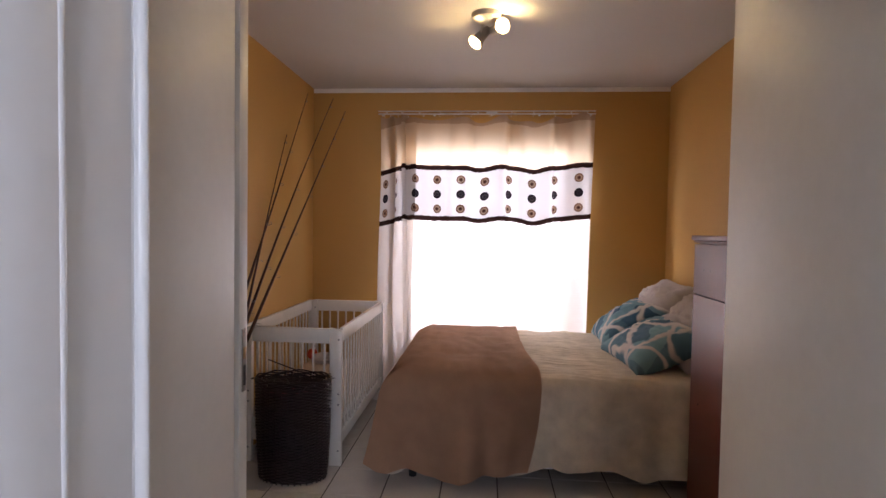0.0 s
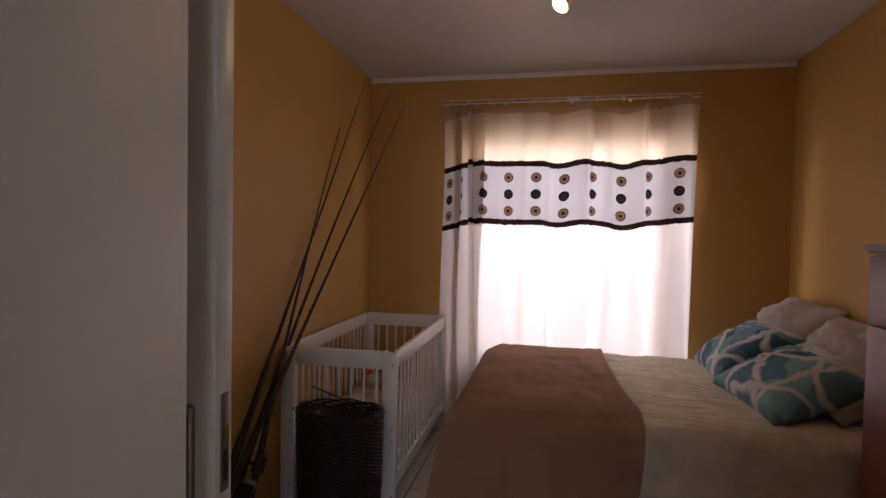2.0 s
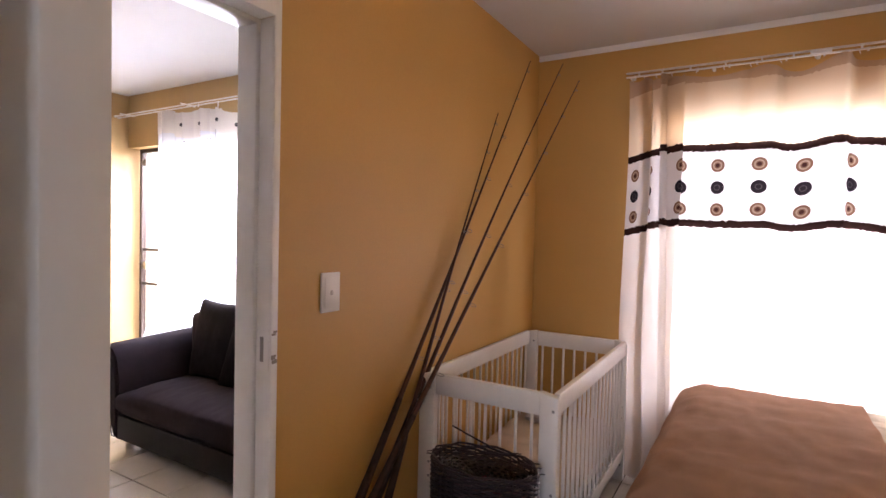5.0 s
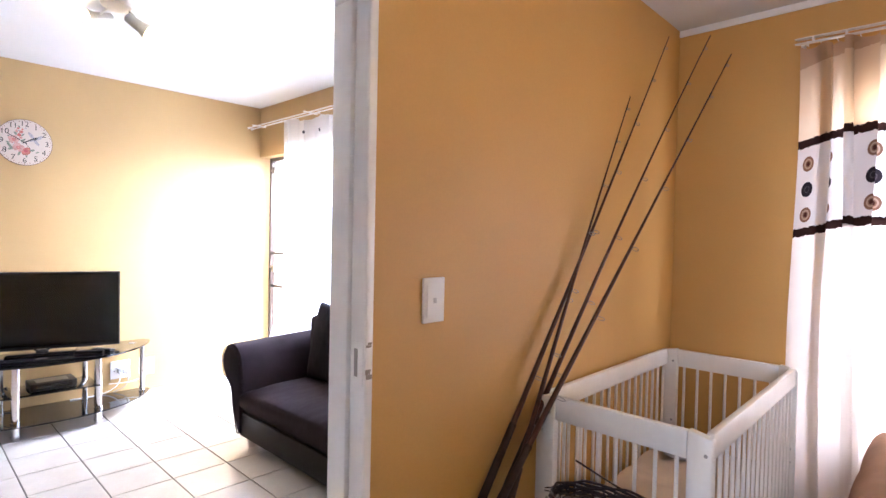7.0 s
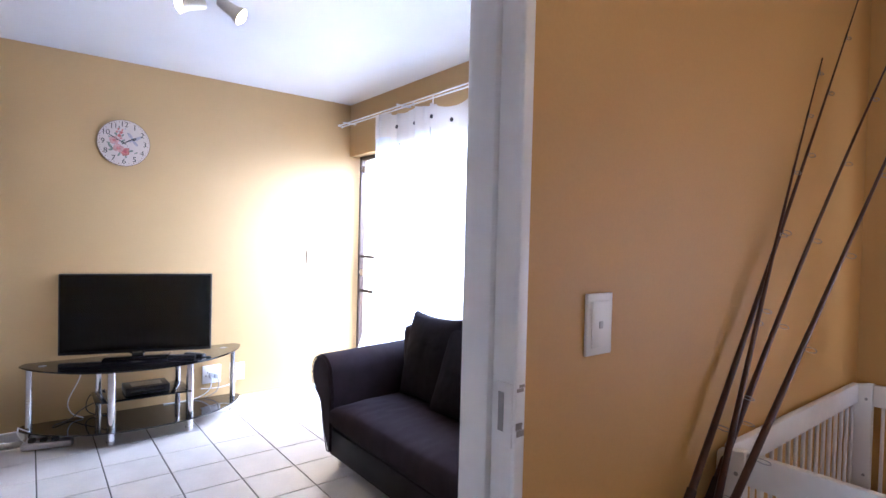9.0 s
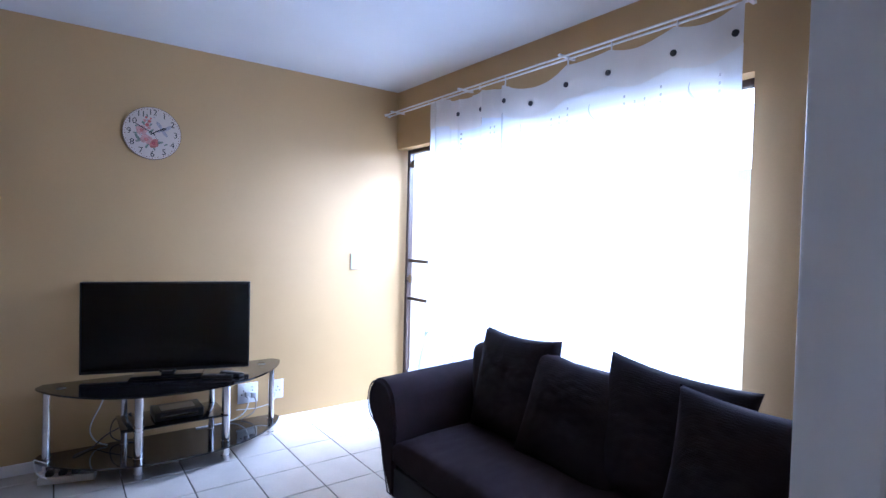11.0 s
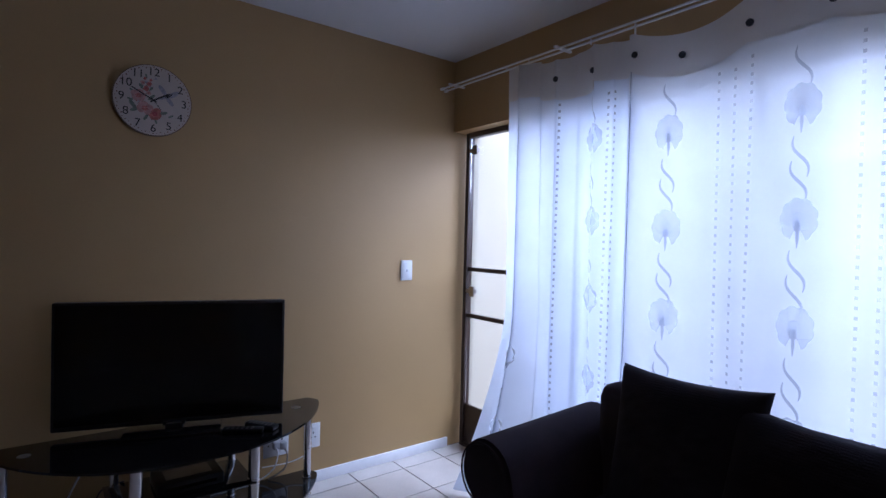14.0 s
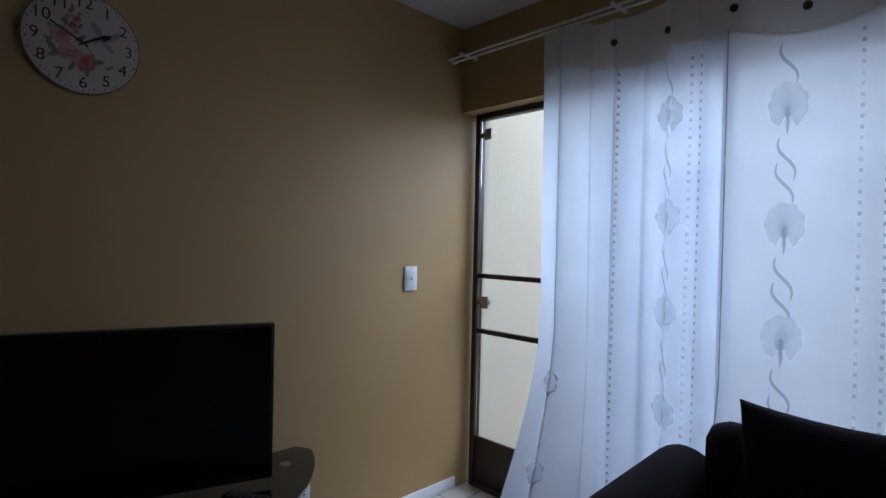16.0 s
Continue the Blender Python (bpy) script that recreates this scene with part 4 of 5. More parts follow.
# black shell puts the shade inside the basket into its colour
bm = bmesh.new()
spin(bm, [(0.86, 0.004), (0.90, 0.02), (0.96, KH * 0.9), (0.93, KH * 0.9), (0.86, 0.03)], (KX, KY, 0), 40, KA * 0.94, KB * 0.94)
part("inner_shade_shell", bm, M_INK, bask, "black shell that stands for the shade inside the basket")
STAKES = 34
for k in range(STAKES):
    a = 2 * math.pi * k / STAKES
    bm = bmesh.new()
    tube(bm, [(KX + KA * kr(z) * math.cos(a), KY + KB * kr(z) * math.sin(a), z) for z in (0.0, 0.15, 0.3, 0.45, 0.54)], 0.0035, 5)
    part("stake", bm, M_WICKER, bask, "", 60)
bm = bmesh.new()
rnd = random.Random(7)
rows = 62
for j in range(rows):
    z = 0.012 + j * (KH - 0.03) / rows
    pts = []
    for k in range(STAKES * 2):
        a = 2 * math.pi * (k + 0.5) / (STAKES * 2)
        w = 1.0 + (0.030 if (k // 2 + j) % 2 else -0.022) + rnd.uniform(-0.008, 0.008)
        pts.append((KX + KA * kr(z) * w * math.cos(a), KY + KB * kr(z) * w * math.sin(a), z + rnd.uniform(-0.0015, 0.0015)))
    tube(bm, pts, 0.0046, 4, True)
tagged(part("weave", bm, M_WICKER, bask, "woven dark strands", 60), kind="stuff")
bm = bmesh.new()
for j in range(5):
    pts = []
    for k in range(60):
        a = 2 * math.pi * k / 60
        w = 1.01 + 0.018 * math.sin(k * 1.9 + j * 2.1) + rnd.uniform(-0.012, 0.012)
        pts.append((KX + KA * kr(KH) * w * math.cos(a), KY + KB * kr(KH) * w * math.sin(a), KH - 0.022 + 0.007 * j + 0.004 * math.sin(k * 0.9 + j * 1.7)))
    tube(bm, pts, 0.0045, 5, True)
part("rim", bm, M_WICKER, bask, "frayed braided rim", 60)
for k in range(14):
    a = rnd.uniform(0, 6.28)
    p = Vector((KX + KA * 1.02 * math.cos(a), KY + KB * 1.02 * math.sin(a), KH - 0.01))
    d = Vector((math.cos(a + rnd.uniform(-1, 1)), math.sin(a + rnd.uniform(-1, 1)), rnd.uniform(-0.2, 0.5))) * rnd.uniform(0.02, 0.055)
    bm = bmesh.new()
    tube(bm, [p, p + d * 0.5, p + d + Vector((0, 0, -0.006))], 0.0022, 5)
    part("frayed_strand", bm, M_WICKER, bask)
bm = bmesh.new()
tube(bm, [(-1.05, 2.93, 0.555), (-1.12, 2.91, 0.585), (-1.20, 2.88, 0.625)], 0.0035, 5)
part("frayed_strand", bm, M_WICKER, bask)
bm = bmesh.new()
spin(bm, [(0.02, 0.0), (0.8, 0.0), (0.82, 0.03), (0.5, 0.06), (0.02, 0.07)], (KX, KY, KH - 0.14), 26, KA, KB)
for v in bm.verts:
    v.co.z += 0.03 * noise.noise(v.co * 14)
LAUNDRY = bm
bm = bmesh.new()
for j in range(15):
    f = 0.90 - 0.058 * j
    pts = []
    for k in range(48):
        a = 2 * math.pi * k / 48
        w = f + (0.012 if (k + j) % 2 else -0.010) + rnd.uniform(-0.006, 0.006)
        pts.append((KX + KA * w * math.cos(a), KY + KB * w * math.sin(a), KH - 0.030 - 0.045 * (1 - f) + (0.004 if (k // 2 + j) % 2 else -0.003)))
    tube(bm, pts, 0.0040, 4, True)
for k in range(12):
    a = math.pi * k / 12
    tube(bm, [(KX + KA * q * math.cos(a), KY + KB * q * math.sin(a), KH - 0.032 - 0.045 * (1 - abs(q))) for q in (-0.9, -0.45, 0.0, 0.45, 0.9)], 0.0030, 4)
tagged(part("lid", bm, M_WICKER, bask, "sunken woven wicker lid", 60), kind="stuff")
bm = LAUNDRY
whole("laundry", bm, mat("dark_red_laundry", (0.16, 0.03, 0.04), 0.9, vary=0.4, scale=20, bump=0.3), "dark red crumpled cloth inside the basket", "laundry", smooth=80)

# ---- fishing rods ----


def fishing_rod(base, tip, bow_x, bow_y, reel, label):
    base, tip = Vector(base), Vector(tip)
    d = tip - base
    rod = thing("fishing_rod", label, "fishing rod", base, "fishing rods against the wall")
    sag = Vector((bow_x, bow_y, -0.010))

    def at(s):
        return base + d * s + sag * (4 * s * (1 - s))
    bm = bmesh.new()
    n = 14
    tube(bm, [at(0.2 + 0.8 * k / n) for k in range(n + 1)], [0.0024 + 0.0100 * (1 - k / n) ** 1.4 for k in range(n + 1)], 8)
    part("blank", bm, M_ROD, rod, "dark tapered rod blank", 60)
    bm = bmesh.new()
    tube(bm, [at(0.0), at(0.01), at(0.10), at(0.19), at(0.205), at(0.30)], [0.018, 0.0195, 0.018, 0.017, 0.015, 0.0125], 10)
    part("grip", bm, M_CORK, rod, "worn brown grip", 60)
    ax = (Vector((0.8, 0.5, -0.35))).normalized()
    for s, r in ((0.36, 0.017), (0.47, 0.014), (0.58, 0.012), (0.69, 0.010), (0.79, 0.008), (0.89, 0.006), (0.97, 0.005)):
        c = at(s) + ax * (r + 0.006)
        e1 = ax
        e2 = d.normalized().cross(ax).normalized()
        bm = bmesh.new()
        tube(bm, [c + r * (math.cos(a) * e1 + math.sin(a) * e2) for a in [2 * math.pi * q / 12 for q in range(12)]], 0.0013, 5, True)
        tube(bm, [at(s - 0.008), c + ax * (-r)], 0.0013, 5)
        tube(bm, [at(s + 0.008), c + ax * (-r)], 0.0013, 5)
        part("line_guide", bm, M_BOLT, rod)
        bm = bmesh.new()
        tube(bm, [at(s - 0.009), at(s + 0.009)], 0.0095 - 0.007 * s, 7)
        part("binding", bm, M_INK, rod)
    if reel:
        c = at(0.14) + ax * 0.06
        bm = bmesh.new()
        cyl(bm, c - d.normalized() * 0.035, c + d.normalized() * 0.035, 0.030, 0.026, 18)
        rl = part("reel", bm, M_BLACK, rod, "black spinning reel")
        bm = bmesh.new()
        cyl(bm, c + d.normalized() * 0.034, c + d.normalized() * 0.052, 0.034, 0.032, 18)
        part("spool", bm, M_BRUSHED, rl)
        bm = bmesh.new()
        tube(bm, [at(0.14), c], 0.008, 7)
        part("foot", bm, M_BLACK, rl)
        bm = bmesh.new()
        s2 = d.normalized().cross(ax).normalized()
        tube(bm, [c, c + s2 * 0.045, c + s2 * 0.055 - d.normalized() * 0.04], 0.004, 7)
        part("crank", bm, M_BRUSHED, rl)
    return rod


fishing_rod((-1.372, 2.19, 0.012), (-1.400, 4.092, 2.430), 0.0, 0.012, False, "long dark brown fishing rod leaning on the wall")
fishing_rod((-1.392, 2.36, 0.012), (-1.200, 4.100, 2.390), -0.060, 0.045, True, "long dark brown fishing rod with a black reel")
fishing_rod((-1.345, 2.10, 0.012), (-1.136, 4.220, 2.316), 0.0, -0.015, True, "dark fishing rod leaning towards the corner")
fishing_rod((-1.255, 2.31, 0.012), (-1.400, 3.655, 2.030), -0.025, 0.015, False, "short thin dark fishing rod leaning on the wall")

# ---- chest of drawers ----
HX0, HX1, HY0, HY1, HZ = 1.005, BE - 0.01, 1.72, 2.615, 1.365
chest = thing("chest_of_drawers", "tall glossy red mahogany chest of drawers", "chest of drawers", ((HX0 + HX1) / 2, (HY0 + HY1) / 2, 0))
part("body", boxed((HX0 + 0.018, HX1, HY0 + 0.012, HY1 - 0.012, 0.06, HZ - 0.03), bevel=0.003), M_MAHOG, chest)
part("plinth", boxed((HX0 + 0.03, HX1, HY0 + 0.02, HY1 - 0.02, 0, 0.06)), M_MAHOG, chest)
bm = boxed((HX0 - 0.014, HX1, HY0 - 0.008, HY1 + 0.006, HZ - 0.022, HZ), (HX0 - 0.004, HX1, HY0, HY1, HZ - 0.034, HZ - 0.022), bevel=0.005)
part("top", bm, M_MAHOG, chest, "moulded overhanging top")
zs = [0.075, 1.088, HZ - 0.037]
for a, c in zip(zs, zs[1:]):
    dr = part("drawer" if c > 1.2 else "door", boxed((HX0, HX0 + 0.02, HY0 + 0.004, HY1 - 0.004, a + 0.003, c - 0.003), bevel=0.003), M_MAHOG, chest)
    for y in (HY1 - 0.12, HY1 - 0.19) if c > 1.2 else (HY1 - 0.10,):
        bm = bmesh.new()
        cyl(bm, (HX0 - 0.0006, y, (a + c) / 2), (HX0 + 0.004, y, (a + c) / 2), 0.004, n=10)
        part("handle_hole", bm, M_INK, dr)

# ---- living room: television and its stand ----
SX, SYC = -4.93, 2.05
stand = thing("tv_stand", "black glass television stand with chrome tube legs", "tv stand", (-4.7, SYC, 0))


def bow(half, depth, back, n=28):
    """Straight back, bowed front, round ends."""
    pts = [(back, SYC - half + 0.03), (back, SYC + half - 0.03)]
    for k in range(n + 1):
        s = math.cos(math.pi * k / n)
        pts.append((back + 0.06 + (depth - 0.06) * max(0.0, 1 - abs(s) ** 2.3) ** 0.75, SYC + half * s))
    return pts


bm = bmesh.new()
prism(bm, bow(0.665, 0.53, SX), 0.492, 0.502, 0.002)
part("top_shelf", bm, M_BGLASS, stand, "glossy black glass top")
bm = bmesh.new()
prism(bm, bow(0.675, 0.46, SX - 0.02), 0.098, 0.107, 0.002)
part("bottom_shelf", bm, M_BGLASS, stand, "glossy black glass bottom shelf")
bm = boxed((-4.90, -4.585, 1.76, 2.31, 0.268, 0.276), bevel=0.002)
part("middle_shelf", bm, M_BGLASS, stand, "black glass middle shelf")
for x, y, z0 in ((-4.60, 1.845, 0), (-4.615, 2.305, 0), (-4.87, 1.80, 0), (-4.87, 2.28, 0), (-4.86, 1.435, 0.0), (-4.85, 2.655, 0.0)):
    bm = bmesh.new()
    cyl(bm, (x, y, z0), (x, y, 0.492), 0.024 if x > -4.7 else 0.019, n=20)
    leg = part("leg", bm, M_CHROME, stand, "chrome tube leg", 50)
    for z in (0.02, 0.085, 0.112, 0.262, 0.282, 0.484):
        bm = bmesh.new()
        cyl(bm, (x, y, z - 0.004), (x, y, z + 0.004), 0.027 if x > -4.7 else 0.022, n=20)
        part("collar", bm, M_CHROME, leg, "", 50)
for y in (1.50, 2.57):
    bm = bmesh.new()
    cyl(bm, (-4.80, y, 0.502), (-4.80, y, 0.5032), 0.022, n=20)
    part("glue_disc", bm, M_BRUSHED, stand, "round metal disc under the glass")

TA = 17.0
TVM = pose(-4.815, 2.02, 0, 0, 0, -TA)
tv = thing("television", "black flat screen television switched off on its stand", "television", (-4.815, 2.02, 0.502))
bm = boxed((-0.020, 0.018, -0.455, 0.455, 0.530, 1.062), bevel=0.006)
box(bm, -0.045, -0.018, -0.30, 0.30, 0.60, 0.95, bevel=0.01)
bmesh.ops.transform(bm, matrix=TVM, verts=bm.verts)
part("casing", bm, M_BLACK, tv)
bm = boxed((0.0175, 0.0192, -0.443, 0.443, 0.550, 1.050))
bmesh.ops.transform(bm, matrix=TVM, verts=bm.verts)
part("screen", bm, M_SCREEN, tv, "dark glossy screen")
bm = boxed((-0.02, 0.02, -0.035, 0.035, 0.502, 0.54), (0.016, 0.026, -0.045, 0.045, 0.524, 0.542), bevel=0.004)
bmesh.ops.transform(bm, matrix=TVM, verts=bm.verts)
part("neck", bm, M_BLACK, tv)
bm = boxed((-0.09, 0.12, -0.19, 0.19, 0.5025, 0.512), bevel=0.004)
bmesh.ops.transform(bm, matrix=TVM, verts=bm.verts)
part("foot", bm, M_BGLASS, tv)
bm = boxed((0.026, 0.0265, -0.03, 0.03, 0.531, 0.537))
bmesh.ops.transform(bm, matrix=TVM, verts=bm.verts)
part("logo", bm, M_BRUSHED, tv, "small plain maker's badge")


def remote(x, y, z, a, length, label):
    t = thing("remote_control", label, "remote control", (x, y, z), "remotes on the stand")
    m = pose(x, y, z, 0, 0, a)
    bm = boxed((-length / 2, length / 2, -0.023, 0.023, 0.0, 0.020), bevel=0.006)
    bmesh.ops.transform(bm, matrix=m, verts=bm.verts)
    part("body", bm, M_BLACK, t)
    for i in range(6):
        for j in range(3):
            bm = boxed((-length / 2 + 0.018 + i * 0.02, -length / 2 + 0.028 + i * 0.02, -0.016 + j * 0.012, -0.008 + j * 0.012, 0.0195, 0.0215))
            bmesh.ops.transform(bm, matrix=m, verts=bm.verts)
            part("button", bm, M_BRUSHED, t)


remote(-4.60, 2.25, 0.5025, 60, 0.17, "black remote control with grey buttons")
remote(-4.615, 2.335, 0.5025, 35, 0.15, "small black remote control")
box1 = thing("set_top_box", "flat black decoder box on the middle shelf", "set-top box", (-4.74, 2.06, 0.276))
part("case", boxed((-4.84, -4.66, 1.93, 2.19, 0.2765, 0.325), bevel=0.004), M_BLACK, box1)
part("front_strip", boxed((-4.661, -4.6585, 1.96, 2.16, 0.292, 0.306)), M_BGLASS, box1)
part("vent_strip", boxed((-4.80, -4.70, 1.97, 2.15, 0.3245, 0.3262)), M_BRUSHED, box1)

strip = thing("power_strip", "white plastic multi-plug power strip on the floor", "power strip", (-4.78, 1.53, 0))
m = pose(-4.775, 1.53, 0, 0, 0, -16)
bm = boxed((-0.03, 0.03, -0.13, 0.13, 0, 0.038), bevel=0.005)
bmesh.ops.transform(bm, matrix=m, verts=bm.verts)
part("body", bm, M_WHITE, strip)
for dy in (-0.08, -0.02, 0.04):
    bm = boxed((-0.02, 0.02, dy - 0.018, dy + 0.018, 0.038, 0.062), bevel=0.006)
    bmesh.ops.transform(bm, matrix=m, verts=bm.verts)
    part("plug", bm, M_BLACK, strip, "black plug pushed in")


def cable(pts, r, material, label):
    """A hanging lead, smoothed through its points."""
    pts = [Vector(p) for p in pts]
    fine = []
    for i in range(len(pts) - 1):
        p0, p1, p2, p3 = pts[max(i - 1, 0)], pts[i], pts[i + 1], pts[min(i + 2, len(pts) - 1)]
        for k in range(6):
            s = k / 6
            fine.append(0.5 * (2 * p1 + (p2 - p0) * s + (2 * p0 - 5 * p1 + 4 * p2 - p3) * s * s + (3 * p1 - p0 - 3 * p2 + p3) * s ** 3))
    fine.append(pts[-1])
    bm = bmesh.new()
    tube(bm, fine, r, 6)
    return whole("cable", bm, material, label, "cable", "leads behind the stand", smooth=80)


cable([(-4.965, 1.72, 0.48), (-4.96, 1.70, 0.36), (-4.955, 1.64, 0.22), (-4.94, 1.66, 0.14), (-4.90, 1.72, 0.112)], 0.004, M_WHITE, "white lead hanging behind the stand")
cable([(-4.86, 1.98, 0.30), (-4.93, 1.85, 0.22), (-4.94, 1.72, 0.16), (-4.90, 1.65, 0.115), (-4.82, 1.56, 0.112), (-4.79, 1.54, 0.062)], 0.0035, M_BLACK, "black lead from the decoder to the power strip")
cable([(-4.90, 1.84, 0.28), (-4.95, 1.76, 0.24), (-4.95, 1.74, 0.15), (-4.91, 1.80, 0.112), (-4.85, 1.90, 0.112)], 0.0035, M_BLACK, "black looped lead behind the stand")
cable([(-4.82, 1.50, 0.06), (-4.78, 1.41, 0.13), (-4.72, 1.385, 0.16), (-4.70, 1.40, 0.10), (-4.74, 1.44, 0.045)], 0.004, M_WHITE, "white lead looped over the power strip")
cable([(-4.985, 2.52, 0.26), (-4.93, 2.53, 0.24), (-4.92, 2.50, 0.16), (-4.93, 2.40, 0.112), (-4.92, 2.20, 0.112)], 0.004, M_WHITE, "white lead plugged into the socket")
cable([(-4.985, 2.57, 0.25), (-4.93, 2.58, 0.22), (-4.92, 2.56, 0.15), (-4.93, 2.48, 0.112)], 0.004, M_BRUSHED, "grey lead plugged into the socket")
cable([(-4.985, 2.74, 0.25), (-4.94, 2.70, 0.20), (-4.94, 2.60, 0.17), (-4.93, 2.45, 0.18)], 0.003, M_WHITE, "thin white lead along the wall")
for y, z in ((2.535, 0.262), (2.572, 0.255)):
    t = thing("plug", "grey plug in the wall socket", "plug", (LW, y, z), "plugs in the socket")
    part("body", boxed((LW + 0.009, LW + 0.045, y - 0.017, y + 0.017, z - 0.02, z + 0.02), bevel=0.007), mat("grey_plug", (0.45, 0.45, 0.46), 0.5, bump=0), t)

# ---- wall clock ----
CKY, CKZ, CKR = 1.943, 1.957, 0.160
clock = thing("wall_clock", "round white wall clock with a rose print and black numerals", "clock", (LW, CKY, CKZ - CKR))


def disc_x(bm, r, x0, x1, y=CKY, z=CKZ, n=48):
    cyl(bm, (x0, y, z), (x1, y, z), r, n=n)


bm = bmesh.new()
disc_x(bm, CKR, LW, LW + 0.016, n=64)
part("body", bm, mat("brown_clock_edge", (0.20, 0.13, 0.08), 0.6), clock, "thin brown wooden edge")
bm = bmesh.new()
disc_x(bm, CKR - 0.004, LW + 0.015, LW + 0.0175, n=64)
part("dial", bm, M_CLOCK, clock, "white printed dial")


def text_x(s, y, z, size, x, tilt=0.0):
    cu = bpy.data.curves.new("numeral", "FONT")
    cu.body, cu.size, cu.align_x, cu.align_y, cu.extrude = s, size, "CENTER", "CENTER", 0.0004
    tmp = bpy.data.objects.new("numeral", cu)
    scene.collection.objects.link(tmp)
    me = bpy.data.meshes.new_from_object(tmp.evaluated_get(bpy.context.evaluated_depsgraph_get()))
    bpy.data.objects.remove(tmp)
    bm = bmesh.new()
    bm.from_mesh(me)
    bpy.data.meshes.remove(me)
    m = Matrix.Translation((x, y, z)) @ Matrix(((0, 0, 1, 0), (1, 0, 0, 0), (0, 1, 0, 0), (0, 0, 0, 1)))
    bmesh.ops.transform(bm, matrix=m, verts=bm.verts)
    return bm


for h in range(1, 13):
    a = math.pi / 2 - h * math.pi / 6
    for k, digit in enumerate(str(h)):
        shift = 0.0125 * (2 * k - 1) if h > 9 else 0.0
        part("numeral", text_x(digit, CKY + 0.126 * math.cos(a) + shift, CKZ + 0.126 * math.sin(a), 0.050, LW + 0.0180), M_INK, clock, smooth=0)


def flower(y, z, r, material, seed):
    """A printed rose: overlapping petal discs in one plane each."""
    rnd = random.Random(seed)
    bm = bmesh.new()
    n = 7
    for k in range(n):
        a = 2 * math.pi * k / n + rnd.random()
        rr = r * rnd.uniform(0.45, 0.6)
        cy, cz = y + 0.55 * r * math.cos(a), z + 0.55 * r * math.sin(a)
        x = LW + 0.0177 + 0.00004 * k
        vs = [bm.verts.new((x, cy + rr * (1 + 0.12 * math.sin(3 * q)) * math.cos(q), cz + rr * math.sin(q))) for q in [2 * math.pi * i / 14 for i in range(14)]]
        bm.faces.new(vs)
    part("rose_print", bm, material, clock, "", 0)
    bm = bmesh.new()
    for k in range(5):
        a = k * 1.25 + seed
        vs = [bm.verts.new((LW + 0.0181 + 0.00003 * k, y + 0.25 * r * math.cos(a) + r * 0.22 * math.cos(q), z + 0.25 * r * math.sin(a) + r * 0.13 * math.sin(q))) for q in [2 * math.pi * i / 10 for i in range(10)]]
        bm.faces.new(vs)
    part("rose_heart", bm, M_ROSE if material != M_ROSE else mat("deep_rose", (0.40, 0.07, 0.08), 0.6, bump=0), clock, "", 0)


def leaf_print(y, z, a, size, material):
    bm = bmesh.new()
    ca, sa = math.cos(a), math.sin(a)
    vs = []
    for i in range(16):
        q = 2 * math.pi * i / 16
        p, w = size * math.cos(q), 0.38 * size * math.sin(q)
        vs.append(bm.verts.new((LW + 0.0176, y + ca * p - sa * w, z + sa * p + ca * w)))
    bm.faces.new(vs)
    part("leaf_print", bm, material, clock, "", 0)


for y, z, r, mm, s in ((-0.034, -0.040, 0.030, M_ROSE2, 1), (0.006, -0.060, 0.027, M_ROSE, 2), (-0.060, 0.012, 0.028, M_ROSE2, 3), (-0.030, 0.048, 0.012, M_ROSE, 4), (-0.044, 0.072, 0.009, M_ROSE2, 5), (-0.018, 0.070, 0.010, M_ROSE, 6), (-0.020, 0.030, 0.009, M_ROSE2, 7), (-0.036, 0.092, 0.007, M_ROSE, 8), (-0.012, 0.088, 0.006, M_ROSE, 9)):
    flower(CKY + y, CKZ + z, r, mm, s)
for y, z, a, s in ((-0.082, -0.030, 2.2, 0.022), (-0.074, -0.050, 3.6, 0.020), (0.040, -0.052, 0.3, 0.018), (-0.030, -0.080, 4.2, 0.016), (-0.008, 0.012, 0.8, 0.018), (-0.084, 0.030, 2.4, 0.014), (-0.010, 0.050, 0.9, 0.012), (-0.050, 0.055, 2.1, 0.013), (0.010, -0.092, 5.0, 0.013), (-0.030, 0.104, 1.8, 0.010), (-0.092, -0.008, 2.9, 0.012), (0.072, -0.062, 0.5, 0.012)):
    leaf_print(CKY + y, CKZ + z, a, s, M_LEAF)
for y, z, a, s in ((0.036, 0.052, 2.2, 0.026), (0.082, 0.040, 0.6, 0.028), (0.066, 0.006, -0.9, 0.024), (0.040, 0.018, 3.6, 0.016)):
    leaf_print(CKY + y, CKZ + z, a, s, M_LILAC)
leaf_print(CKY + 0.060, CKZ + 0.031, 0.6, 0.020, M_INK)
sprig = random.Random(12)
for k in range(34):
    q = sprig.random()
    y, z = (-0.072 + 0.10 * q, -0.005 - 0.075 * q) if k % 2 else (-0.065 + 0.05 * q, 0.005 + 0.09 * q)
    leaf_print(CKY + y + sprig.uniform(-0.026, 0.026), CKZ + z + sprig.uniform(-0.024, 0.024), sprig.uniform(0, 6.28), sprig.uniform(0.005, 0.010), sprig.choice((M_LEAF, M_LEAF, M_ROSE, M_LILAC)))
bm = bmesh.new()
